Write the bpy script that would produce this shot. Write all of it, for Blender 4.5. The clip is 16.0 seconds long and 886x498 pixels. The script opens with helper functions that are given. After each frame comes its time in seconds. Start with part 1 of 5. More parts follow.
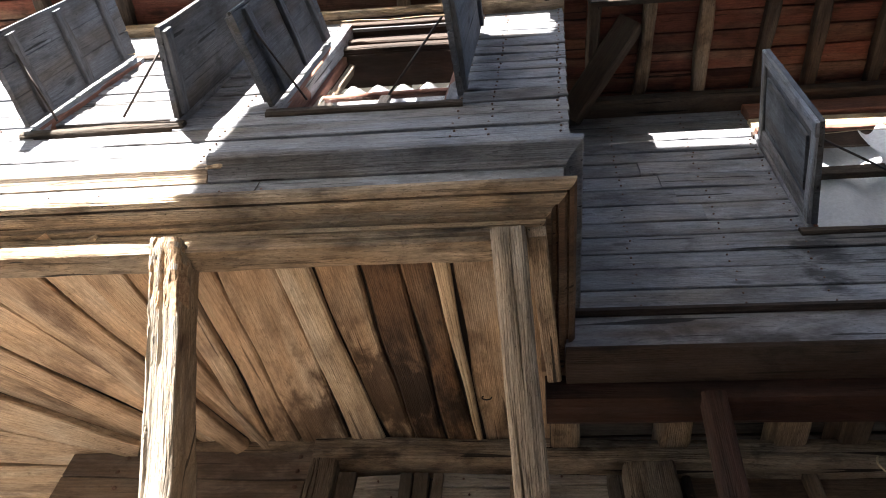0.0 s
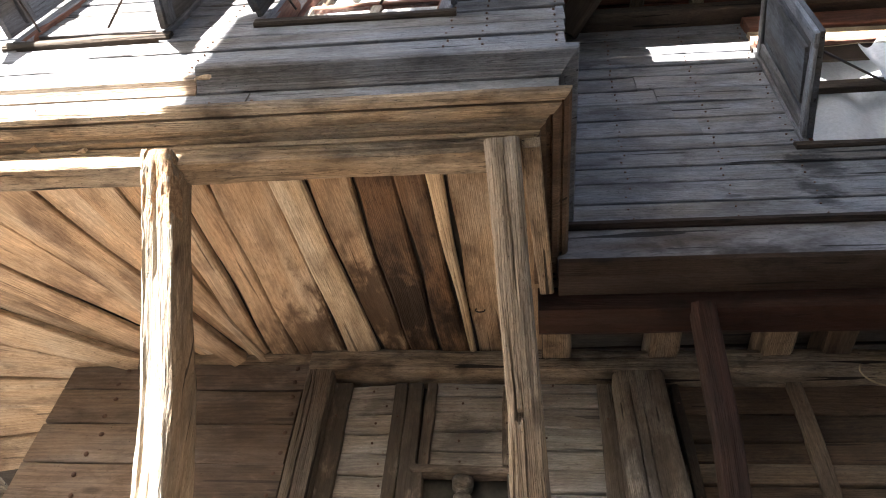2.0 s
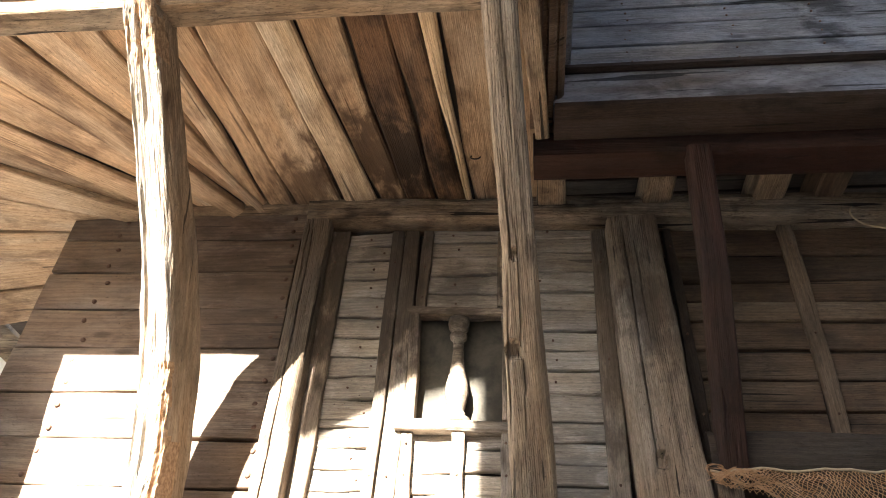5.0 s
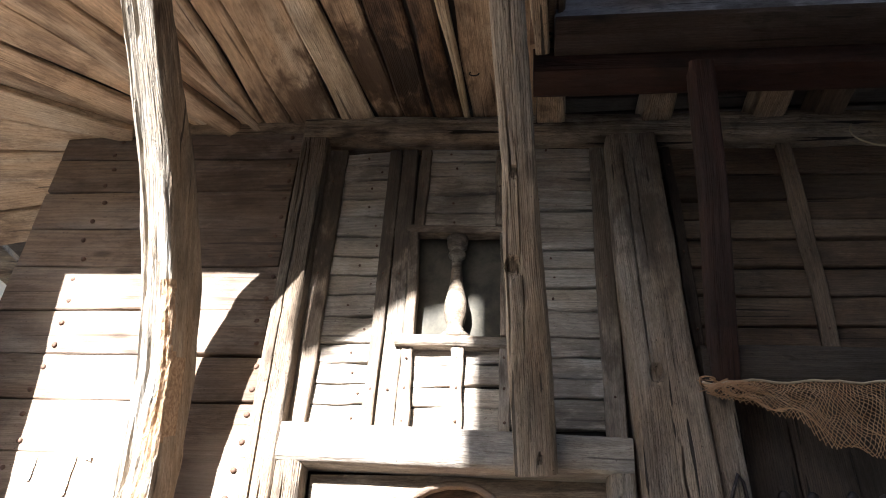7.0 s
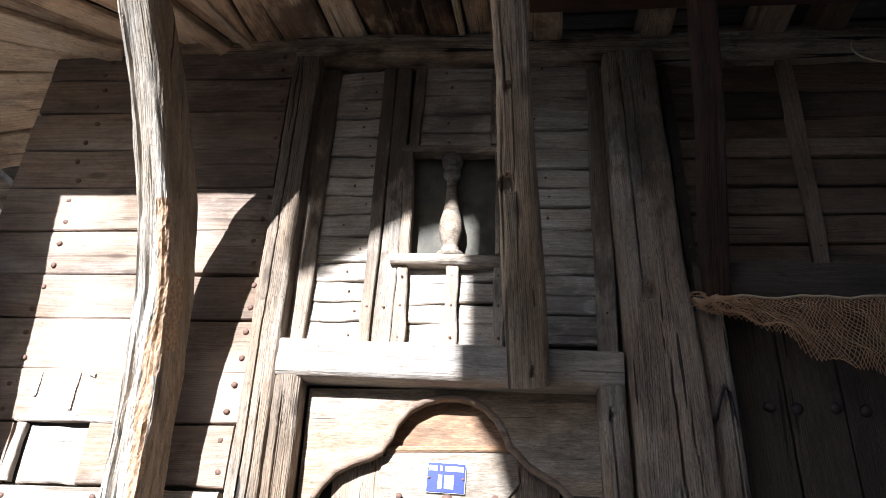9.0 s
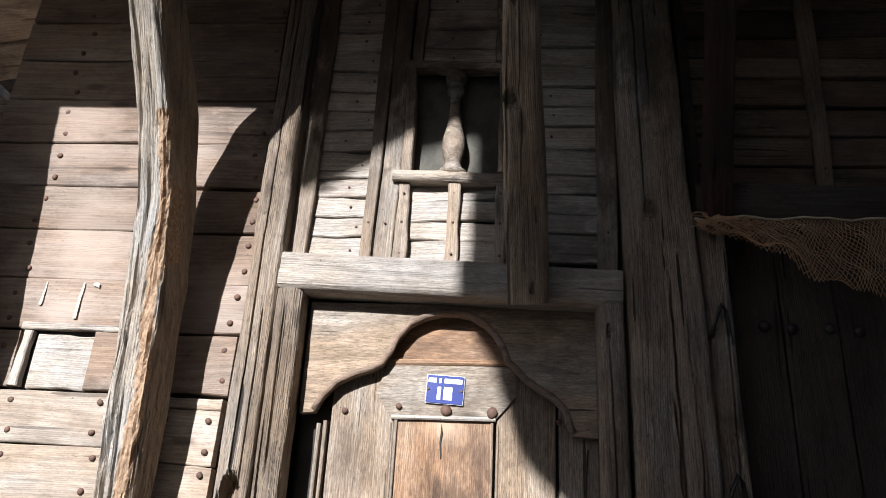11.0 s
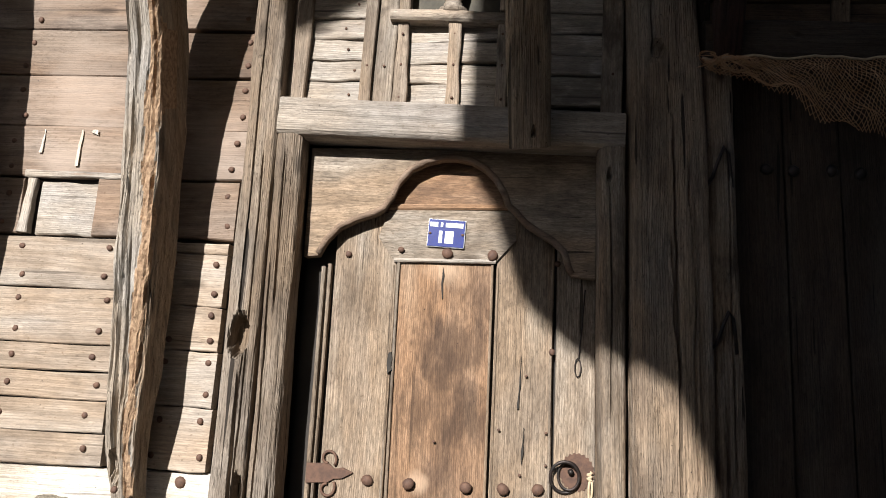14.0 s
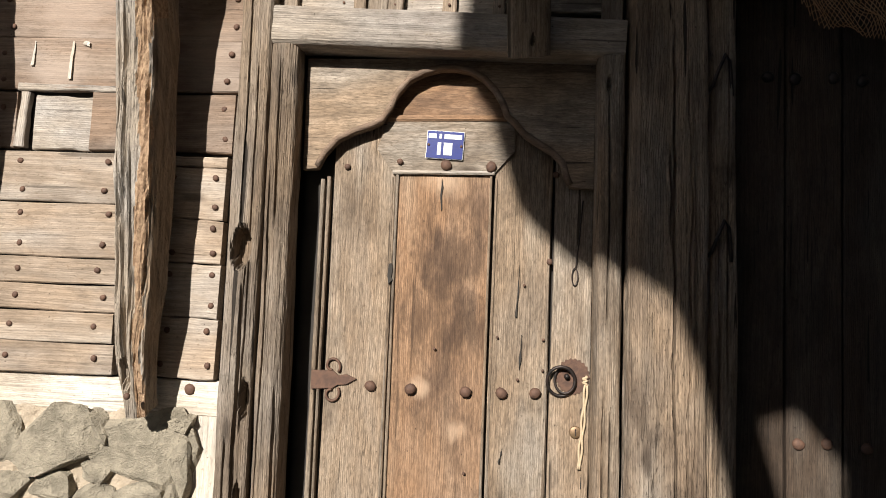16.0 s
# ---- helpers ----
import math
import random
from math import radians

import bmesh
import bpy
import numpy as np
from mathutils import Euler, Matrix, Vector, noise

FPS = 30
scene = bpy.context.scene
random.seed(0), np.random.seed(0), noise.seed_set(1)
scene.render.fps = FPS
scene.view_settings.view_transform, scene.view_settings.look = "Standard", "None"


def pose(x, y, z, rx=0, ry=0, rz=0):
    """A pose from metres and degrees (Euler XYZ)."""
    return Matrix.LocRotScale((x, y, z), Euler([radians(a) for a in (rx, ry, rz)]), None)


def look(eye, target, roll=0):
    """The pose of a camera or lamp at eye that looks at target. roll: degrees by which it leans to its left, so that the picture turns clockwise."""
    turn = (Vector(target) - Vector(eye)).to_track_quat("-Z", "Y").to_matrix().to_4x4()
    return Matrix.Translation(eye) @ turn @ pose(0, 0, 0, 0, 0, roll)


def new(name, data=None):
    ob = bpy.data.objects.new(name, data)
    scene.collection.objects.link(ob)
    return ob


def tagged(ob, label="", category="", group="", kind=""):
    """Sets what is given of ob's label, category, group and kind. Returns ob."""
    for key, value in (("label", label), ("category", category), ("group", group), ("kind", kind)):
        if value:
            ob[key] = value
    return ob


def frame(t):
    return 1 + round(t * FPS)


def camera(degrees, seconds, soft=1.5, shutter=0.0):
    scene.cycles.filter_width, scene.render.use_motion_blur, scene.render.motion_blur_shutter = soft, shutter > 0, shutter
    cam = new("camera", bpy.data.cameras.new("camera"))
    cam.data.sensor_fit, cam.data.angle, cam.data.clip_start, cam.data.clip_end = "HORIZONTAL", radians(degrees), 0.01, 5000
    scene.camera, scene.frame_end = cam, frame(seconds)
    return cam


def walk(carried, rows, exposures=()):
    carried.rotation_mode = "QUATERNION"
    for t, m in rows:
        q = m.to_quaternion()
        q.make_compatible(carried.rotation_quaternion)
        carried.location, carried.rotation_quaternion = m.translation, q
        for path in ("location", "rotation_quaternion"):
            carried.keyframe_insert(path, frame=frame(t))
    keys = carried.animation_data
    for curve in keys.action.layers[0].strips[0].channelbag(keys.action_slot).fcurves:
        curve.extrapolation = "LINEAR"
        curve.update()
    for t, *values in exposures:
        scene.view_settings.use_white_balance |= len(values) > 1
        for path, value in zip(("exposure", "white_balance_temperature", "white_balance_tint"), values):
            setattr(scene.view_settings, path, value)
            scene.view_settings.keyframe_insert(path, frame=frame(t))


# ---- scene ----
cam = camera(61.2, 16.0, soft=1.0)
PATH = [
    (0, (0.135, 0.013, 1.877), (-0.066, 1.153, 3.508), 6.0),
    (0.5, (0.136, 0.017, 1.87), (-0.063, 1.199, 3.471), 5.5),
    (1, (0.137, 0.023, 1.864), (-0.06, 1.249, 3.432), 5.3),
    (1.5, (0.137, 0.036, 1.855), (-0.059, 1.299, 3.394), 4.9),
    (2, (0.135, 0.049, 1.847), (-0.057, 1.347, 3.356), 4.6),
    (2.5, (0.141, 0.055, 1.834), (-0.048, 1.388, 3.312), 4.2),
    (3, (0.156, 0.053, 1.827), (-0.034, 1.43, 3.265), 3.8),
    (3.5, (0.153, 0.061, 1.816), (-0.036, 1.486, 3.207), 3.2),
    (4, (0.142, 0.077, 1.806), (-0.048, 1.554, 3.141), 3.1),
    (4.2, (0.143, 0.083, 1.801), (-0.049, 1.575, 3.118), 3.2),
    (6.3, (0.144, 0.101, 1.773), (-0.053, 1.728, 2.919), 2.9),
    (6.5, (0.126, 0.098, 1.771), (-0.059, 1.738, 2.9), 2.6),
    (7, (0.125, 0.1, 1.768), (-0.059, 1.769, 2.855), 2.5),
    (7.5, (0.137, 0.105, 1.757), (-0.048, 1.795, 2.81), 2.3),
    (8, (0.15, 0.098, 1.754), (-0.034, 1.814, 2.763), 2.1),
    (8.5, (0.152, 0.093, 1.747), (-0.034, 1.834, 2.713), 1.8),
    (9, (0.138, 0.109, 1.73), (-0.044, 1.874, 2.654), 2.1),
    (9.5, (0.141, 0.109, 1.724), (-0.046, 1.899, 2.596), 2.4),
    (10, (0.13, 0.117, 1.708), (-0.051, 1.932, 2.529), 2.5),
    (10.2, (0.132, 0.133, 1.688), (-0.047, 1.951, 2.502), 2.7),
    (12.3, (0.136, 0.112, 1.69), (-0.051, 2.019, 2.262), 2.8),
    (12.5, (0.14, 0.115, 1.686), (-0.052, 2.03, 2.231), 2.7),
    (13, (0.141, 0.123, 1.679), (-0.051, 2.054, 2.166), 2.8),
    (13.5, (0.14, 0.128, 1.674), (-0.05, 2.071, 2.107), 2.7),
    (14, (0.147, 0.131, 1.665), (-0.041, 2.086, 2.04), 2.5),
    (14.5, (0.151, 0.128, 1.656), (-0.029, 2.093, 1.981), 2.3),
    (15, (0.153, 0.116, 1.647), (-0.021, 2.09, 1.919), 2.1),
    (15.5, (0.156, 0.113, 1.649), (-0.024, 2.094, 1.863), 2.1),
    (16, (0.143, 0.112, 1.649), (-0.032, 2.099, 1.801), 2.0),
]
walk(cam, [(t, look(eye, target, roll)) for t, eye, target, roll in PATH],
     exposures=[(0.0, 3.62, 6550, 10), (2.0, 4.03, 6650, 10), (4.0, 4.20, 6850, 10), (6.5, 3.40, 6300, 10), (7.0, 3.1, 6000, 10), (8.5, 2.6, 5600, 10), (10.0, 1.72, 5650, 10), (12.5, 1.16, 5950, 10), (14.0, 1.03, 6250, 10), (16.0, 0.84, 6550, 10)])

# ---- light ----
SUN_WAY = Vector((0.306, 1.0, -0.54)).normalized()
world = bpy.data.worlds.new("sky")
scene.world = world
world.use_nodes = True
wn = world.node_tree
sky = wn.nodes.new("ShaderNodeTexSky")
sky.sky_type, sky.sun_disc = 'NISHITA', False
sky.sun_elevation, sky.sun_rotation = radians(27), radians(197)
wn.links.new(sky.outputs[0], wn.nodes["Background"].inputs[0])
wn.nodes["Background"].inputs[1].default_value = 0.05
sun = new("sun", bpy.data.lights.new("sun", 'SUN'))
sun.data.energy, sun.data.angle, sun.data.color = 5.0, radians(0.5), (1.0, 0.96, 0.90)
sun.matrix_world = look((0, 0, 0), SUN_WAY)


# ---- materials ----
def node_mat(name, rough=0.8, metal=0.0):
    m = bpy.data.materials.new(name)
    m.use_nodes = True
    p = m.node_tree.nodes["Principled BSDF"]
    p.inputs["Roughness"].default_value, p.inputs["Metallic"].default_value = rough, metal
    return m, m.node_tree, p


def mapped(nt, scale, offset=True):
    tc = nt.nodes.new("ShaderNodeTexCoord")
    mp = nt.nodes.new("ShaderNodeMapping")
    mp.inputs["Scale"].default_value = scale
    src = tc.outputs["Object"]
    if offset:
        oi = nt.nodes.new("ShaderNodeObjectInfo")
        mul = nt.nodes.new("ShaderNodeMath")
        mul.operation = 'MULTIPLY'
        mul.inputs[1].default_value = 41.0
        nt.links.new(oi.outputs["Random"], mul.inputs[0])
        add = nt.nodes.new("ShaderNodeVectorMath")
        nt.links.new(src, add.inputs[0])
        nt.links.new(mul.outputs[0], add.inputs[1])
        src = add.outputs[0]
    nt.links.new(src, mp.inputs[0])
    return mp.outputs[0]


def tex_noise(nt, vec, scale=1.0, detail=4.0, rough=0.6, distort=0.0):
    n = nt.nodes.new("ShaderNodeTexNoise")
    n.inputs["Scale"].default_value, n.inputs["Detail"].default_value = scale, detail
    n.inputs["Roughness"].default_value, n.inputs["Distortion"].default_value = rough, distort
    nt.links.new(vec, n.inputs["Vector"])
    return n.outputs["Fac"]


def remap(nt, val, a, b, lo=0.0, hi=1.0):
    r = nt.nodes.new("ShaderNodeMapRange")
    r.interpolation_type = 'SMOOTHSTEP'
    for i, v in ((1, a), (2, b), (3, lo), (4, hi)):
        r.inputs[i].default_value = v
    nt.links.new(val, r.inputs[0])
    return r.outputs[0]


def mixed(nt, fac, a, b, kind='MIX'):
    m = nt.nodes.new("ShaderNodeMix")
    m.data_type, m.blend_type = 'RGBA', kind
    for s, v in ((m.inputs["Factor"], fac), (m.inputs["A"], a), (m.inputs["B"], b)):
        if isinstance(v, (int, float)):
            s.default_value = v
        elif isinstance(v, tuple):
            s.default_value = (*v, 1.0)
        else:
            nt.links.new(v, s)
    return m.outputs["Result"]


def math_node(nt, op, a, b):
    m = nt.nodes.new("ShaderNodeMath")
    m.operation = op
    for s, v in zip(m.inputs, (a, b)):
        if isinstance(v, (int, float)):
            s.default_value = v
        else:
            nt.links.new(v, s)
    return m.outputs[0]


def wood(name, warm, grey, dark, stain=0.5, crack=0.7, grain=0.35, rough=0.85, bump=0.5, vary=0.3, greyness=0.5, figure=0.12, dark_spots=(), worn=()):
    """Weathered timber with the grain along the local x axis."""
    m, nt, p = node_mat(name, rough)
    wide = tex_noise(nt, mapped(nt, (1.1, 6, 6)), 1.0, 3, 0.5, 0.3)
    blot = tex_noise(nt, mapped(nt, (2.4, 5, 5)), 1.0, 4, 0.55, 0.3)
    damp = tex_noise(nt, mapped(nt, (4.0, 7, 7)), 1.0, 6, 0.62, 0.7)
    tint = tex_noise(nt, mapped(nt, (3.1, 7, 7)), 1.0, 3, 0.5, 0.5)
    check = tex_noise(nt, mapped(nt, (45, 400, 400)), 1.0, 2, 0.5, 0.1)
    speck = tex_noise(nt, mapped(nt, (55, 75, 75)), 1.0, 3, 0.7)
    fine = tex_noise(nt, mapped(nt, (34, 240, 240)), 1.0, 3, 0.7, 0.2)
    ring = tex_noise(nt, mapped(nt, (4, 60, 60)), 1.0, 4, 0.65, 0.3)
    pits = tex_noise(nt, mapped(nt, (38, 300, 300)), 1.0, 3, 0.6)
    hair = tex_noise(nt, mapped(nt, (2.6, 85, 85)), 1.0, 2, 0.5, 0.15)
    patch = tex_noise(nt, mapped(nt, (7, 16, 16)), 1.0, 5, 0.65, 0.4)
    split = tex_noise(nt, mapped(nt, (1.3, 34, 34)), 1.0, 2, 0.4, 0.2)
    vein = tex_noise(nt, mapped(nt, (1.0, 17, 17)), 1.0, 3, 0.55, 0.35)
    where = tex_noise(nt, mapped(nt, (2.2, 9, 9)), 1.0, 3, 0.6)
    veins = remap(nt, math_node(nt, 'ABSOLUTE', math_node(nt, 'SUBTRACT', vein, 0.5), 0.0), 0.002, 0.008, 1.0, 0.0)
    veins = math_node(nt, 'MULTIPLY', veins, remap(nt, where, 0.50, 0.58))
    pore = tex_noise(nt, mapped(nt, (5, 70, 70)), 1.0, 3, 0.6, 0.25)
    pores = remap(nt, math_node(nt, 'ABSOLUTE', math_node(nt, 'SUBTRACT', pore, 0.5), 0.0), 0.006, 0.03, 1.0, 0.0)
    pores = math_node(nt, 'MULTIPLY', pores, remap(nt, patch, 0.42, 0.56))
    wave = nt.nodes.new("ShaderNodeTexWave")
    wave.wave_type, wave.bands_direction = 'BANDS', 'Y'
    for key, v in (("Scale", 1.6), ("Distortion", 22.0), ("Detail", 2.0), ("Detail Scale", 0.6), ("Detail Roughness", 0.5)):
        wave.inputs[key].default_value = v
    nt.links.new(mapped(nt, (0.9, 9, 9)), wave.inputs["Vector"])
    growth = nt.nodes.new("ShaderNodeTexWave")
    growth.wave_type, growth.bands_direction = 'BANDS', 'Y'
    for key, v in (("Scale", 42.0), ("Distortion", 34.0), ("Detail", 2.5), ("Detail Scale", 0.085), ("Detail Roughness", 0.55)):
        growth.inputs[key].default_value = v
    nt.links.new(mapped(nt, (0.22, 1, 1)), growth.inputs["Vector"])
    rings = math_node(nt, 'MULTIPLY', remap(nt, growth.outputs["Fac"], 0.45, 0.95), remap(nt, patch, 0.30, 0.62, 0.25, 1.0))
    vor = nt.nodes.new("ShaderNodeTexVoronoi")
    vor.inputs["Scale"].default_value = 1.0
    nt.links.new(mapped(nt, (2.0, 6.0, 6.0)), vor.inputs["Vector"])
    knot = remap(nt, vor.outputs["Distance"], 0.04, 0.13, 1.0, 0.0)
    c = mixed(nt, remap(nt, wide, 0.60 - greyness * 0.35, 0.84 - greyness * 0.35), warm, grey)
    c = mixed(nt, math_node(nt, 'MULTIPLY', remap(nt, blot, 0.47, 0.70), stain), c, dark)
    c = mixed(nt, 1.0, c, mixed(nt, remap(nt, tint, 0.35, 0.68), (1.03, 0.995, 0.95), (0.97, 0.99, 1.02)), 'MULTIPLY')
    c = mixed(nt, math_node(nt, 'MULTIPLY', remap(nt, damp, 0.50, 0.66), 0.25 + stain * 0.55), c, mixed(nt, 0.65, c, tuple(v * 0.8 for v in dark)))
    c = mixed(nt, 1.0, c, mixed(nt, remap(nt, speck, 0.60, 0.72), (1.0, 1.0, 1.0), (0.70, 0.66, 0.62)), 'MULTIPLY')
    c = mixed(nt, 1.0, c, mixed(nt, remap(nt, wave.outputs["Fac"], 0.1, 0.9), (1 - figure,) * 3, (1 + figure * 0.4,) * 3), 'MULTIPLY')
    c = mixed(nt, 1.0, c, mixed(nt, remap(nt, fine, 0.36, 0.64), (1 - grain * 0.42,) * 3, (1 + grain * 0.34,) * 3), 'MULTIPLY')
    c = mixed(nt, 1.0, c, mixed(nt, remap(nt, patch, 0.3, 0.7), (0.80, 0.78, 0.76), (1.12, 1.12, 1.12)), 'MULTIPLY')
    c = mixed(nt, 1.0, c, mixed(nt, remap(nt, ring, 0.3, 0.7), (0.93, 0.92, 0.91), (1.04, 1.04, 1.04)), 'MULTIPLY')
    c = mixed(nt, remap(nt, pits, 0.64, 0.70, 0.0, 0.32), c, tuple(v * 0.5 for v in dark))
    c = mixed(nt, math_node(nt, 'MULTIPLY', pores, grain * 0.50), c, tuple(v * 0.7 for v in dark))
    worm = nt.nodes.new("ShaderNodeTexVoronoi")
    worm.inputs["Scale"].default_value = 1.0
    nt.links.new(mapped(nt, (26, 30, 30)), worm.inputs["Vector"])
    pick = nt.nodes.new("ShaderNodeSeparateColor")
    nt.links.new(worm.outputs["Color"], pick.inputs[0])
    holes = math_node(nt, 'MULTIPLY', remap(nt, worm.outputs["Distance"], 0.055, 0.085, 1.0, 0.0), remap(nt, pick.outputs[0], 0.74, 0.78))
    c = mixed(nt, math_node(nt, 'MULTIPLY', holes, 0.75), c, tuple(v * 0.3 for v in dark))
    checks = remap(nt, check, 0.62, 0.66)
    c = mixed(nt, math_node(nt, 'MULTIPLY', checks, crack * 0.55), c, tuple(v * 0.6 for v in dark))
    c = mixed(nt, math_node(nt, 'MULTIPLY', rings, grain), c, mixed(nt, 0.6, c, dark))
    lines = remap(nt, split, 0.700, 0.708)
    hairs = remap(nt, hair, 0.70, 0.71)
    c = mixed(nt, math_node(nt, 'MULTIPLY', hairs, crack * 0.6), c, tuple(v * 0.35 for v in dark))
    c = mixed(nt, math_node(nt, 'MULTIPLY', veins, crack * 0.5), c, tuple(v * 0.3 for v in dark))
    c = mixed(nt, math_node(nt, 'MULTIPLY', lines, crack), c, tuple(v * 0.2 for v in dark))
    c = mixed(nt, math_node(nt, 'MULTIPLY', knot, 0.7), c, tuple(v * 0.6 for v in dark))
    for sx, sy, sz, reach, force in dark_spots:
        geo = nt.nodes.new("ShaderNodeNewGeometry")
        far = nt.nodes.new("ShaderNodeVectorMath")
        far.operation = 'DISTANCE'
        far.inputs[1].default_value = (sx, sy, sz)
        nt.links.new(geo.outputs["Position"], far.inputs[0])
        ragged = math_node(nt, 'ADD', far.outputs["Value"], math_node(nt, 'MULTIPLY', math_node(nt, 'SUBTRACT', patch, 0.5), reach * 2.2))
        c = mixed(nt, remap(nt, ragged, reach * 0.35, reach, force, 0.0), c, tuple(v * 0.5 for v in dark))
    for sx, sy, sz, reach, force in worn:
        geo = nt.nodes.new("ShaderNodeNewGeometry")
        far = nt.nodes.new("ShaderNodeVectorMath")
        far.operation = 'DISTANCE'
        far.inputs[1].default_value = (sx, sy, sz)
        nt.links.new(geo.outputs["Position"], far.inputs[0])
        ragged = math_node(nt, 'ADD', far.outputs["Value"], math_node(nt, 'MULTIPLY', math_node(nt, 'SUBTRACT', patch, 0.5), reach * 1.6))
        c = mixed(nt, remap(nt, ragged, reach * 0.2, reach, force, 0.0), c, tuple(min(0.6, v * 1.7) for v in grey))
    oi = nt.nodes.new("ShaderNodeObjectInfo")
    c = mixed(nt, 1.0, c, mixed(nt, oi.outputs["Random"], (1 - vary,) * 3, (1 + vary * 0.7,) * 3), 'MULTIPLY')
    nt.links.new(c, p.inputs["Base Color"])
    p.inputs["Specular IOR Level"].default_value = 0.25
    b = nt.nodes.new("ShaderNodeBump")
    b.inputs["Strength"].default_value, b.inputs["Distance"].default_value = bump, 0.006
    h = math_node(nt, 'ADD', math_node(nt, 'MULTIPLY', fine, 0.35), math_node(nt, 'MULTIPLY', math_node(nt, 'ADD', ring, speck), 0.25))
    h = math_node(nt, 'SUBTRACT', h, math_node(nt, 'MULTIPLY', rings, 0.35))
    h = math_node(nt, 'ADD', h, math_node(nt, 'MULTIPLY', wave.outputs["Fac"], 0.15))
    h = math_node(nt, 'SUBTRACT', h, math_node(nt, 'ADD', math_node(nt, 'ADD', math_node(nt, 'MULTIPLY', lines, 1.4), math_node(nt, 'MULTIPLY', checks, 0.5)), math_node(nt, 'MULTIPLY', math_node(nt, 'ADD', math_node(nt, 'ADD', hairs, veins), math_node(nt, 'MULTIPLY', pores, 0.5)), 0.7)))
    nt.links.new(h, b.inputs["Height"])
    nt.links.new(b.outputs[0], p.inputs["Normal"])
    return m


def rough_mat(name, a, b, scale=12.0, rough=0.85, metal=0.0, bump=0.4, dist=0.01):
    m, nt, p = node_mat(name, rough, metal)
    v = mapped(nt, (1, 1, 1))
    big = tex_noise(nt, v, scale, 6, 0.65, 0.3)
    small = tex_noise(nt, v, scale * 9, 4, 0.6)
    c = mixed(nt, remap(nt, big, 0.32, 0.68), a, b)
    c = mixed(nt, 1.0, c, mixed(nt, small, (0.75,) * 3, (1.25,) * 3), 'MULTIPLY')
    nt.links.new(c, p.inputs["Base Color"])
    bm_ = nt.nodes.new("ShaderNodeBump")
    bm_.inputs["Strength"].default_value, bm_.inputs["Distance"].default_value = bump, dist
    nt.links.new(math_node(nt, 'ADD', big, math_node(nt, 'MULTIPLY', small, 0.35)), bm_.inputs["Height"])
    nt.links.new(bm_.outputs[0], p.inputs["Normal"])
    return m


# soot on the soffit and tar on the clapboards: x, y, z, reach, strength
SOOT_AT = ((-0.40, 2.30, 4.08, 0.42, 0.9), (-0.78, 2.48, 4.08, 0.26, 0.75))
TAR_AT = ((1.46, 2.03, 4.70, 0.16, 0.8), (1.42, 2.03, 4.47, 0.12, 0.8))
# planks, posts and battens below: darker round set spots, mostly near their tops
PLANK = wood("plank_brown", (0.212, 0.152, 0.111), (0.25, 0.20, 0.162), (0.070, 0.048, 0.036), 0.45, 0.5, grain=0.2, bump=0.35, vary=0.18, greyness=0.45, dark_spots=((-0.95, 2.64, 3.62, 0.60, 0.40),), worn=((-1.45, 2.64, 2.75, 0.26, 0.4), (-1.2, 2.64, 3.12, 0.22, 0.35), (-1.62, 2.64, 3.2, 0.25, 0.35), (-0.9, 2.64, 2.5, 0.2, 0.3), (-1.5, 2.64, 2.42, 0.16, 0.4)))
HATCH = wood("hatch_plank", (0.345, 0.272, 0.205), (0.40, 0.35, 0.295), (0.14, 0.105, 0.08), 0.35, 0.5, vary=0.14, grain=0.22, bump=0.35)
OAK = wood("post_oak", (0.23, 0.175, 0.125), (0.27, 0.225, 0.18), (0.065, 0.048, 0.036), 0.5, 0.9, bump=0.7, vary=0.12, greyness=0.4, dark_spots=((-0.75, 2.57, 3.60, 0.62, 0.50),))
GREYOAK = wood("silvered_oak", (0.275, 0.208, 0.148), (0.330, 0.280, 0.225), (0.070, 0.050, 0.037), 0.65, 0.9, bump=0.8, vary=0.08, greyness=0.5, dark_spots=((0.62, 2.55, 3.72, 0.50, 0.42), (0.72, 2.55, 3.45, 0.30, 0.40)))
BATTEN = wood("batten_wood", (0.30, 0.235, 0.175), (0.34, 0.295, 0.245), (0.10, 0.075, 0.055), 0.45, 0.6, dark_spots=((-0.33, 2.64, 3.75, 0.70, 0.62), (0.48, 2.64, 3.5, 0.8, 0.60), (-0.62, 2.64, 3.7, 0.65, 0.6)))
PALE = wood("pale_clapboard", (0.372, 0.329, 0.279), (0.416, 0.379, 0.335), (0.144, 0.113, 0.094), 0.35, 0.6, vary=0.15, dark_spots=((-0.08, 2.66, 3.66, 0.16, 0.6), (0.32, 2.66, 2.80, 0.20, 0.5), (-0.45, 2.66, 3.9, 0.15, 0.4)))
SOFFIT = wood("soffit_board", (0.47, 0.325, 0.205), (0.50, 0.385, 0.27), (0.13, 0.075, 0.045), 0.75, 0.6, vary=0.28, greyness=0.4, dark_spots=SOOT_AT)
SAP = wood("sapwood_strip", (0.55, 0.42, 0.28), (0.56, 0.46, 0.34), (0.16, 0.10, 0.06), 0.5, 0.7, vary=0.1)
SOOT = wood("sooty_soffit_board", (0.16, 0.09, 0.05), (0.30, 0.20, 0.125), (0.035, 0.02, 0.014), 0.9, 0.6, vary=0.1, greyness=0.3, dark_spots=SOOT_AT)
SILVER = wood("silvered_clapboard", (0.185, 0.175, 0.172), (0.235, 0.245, 0.275), (0.035, 0.032, 0.034), 0.55, 0.9, vary=0.16, greyness=0.85, dark_spots=TAR_AT)
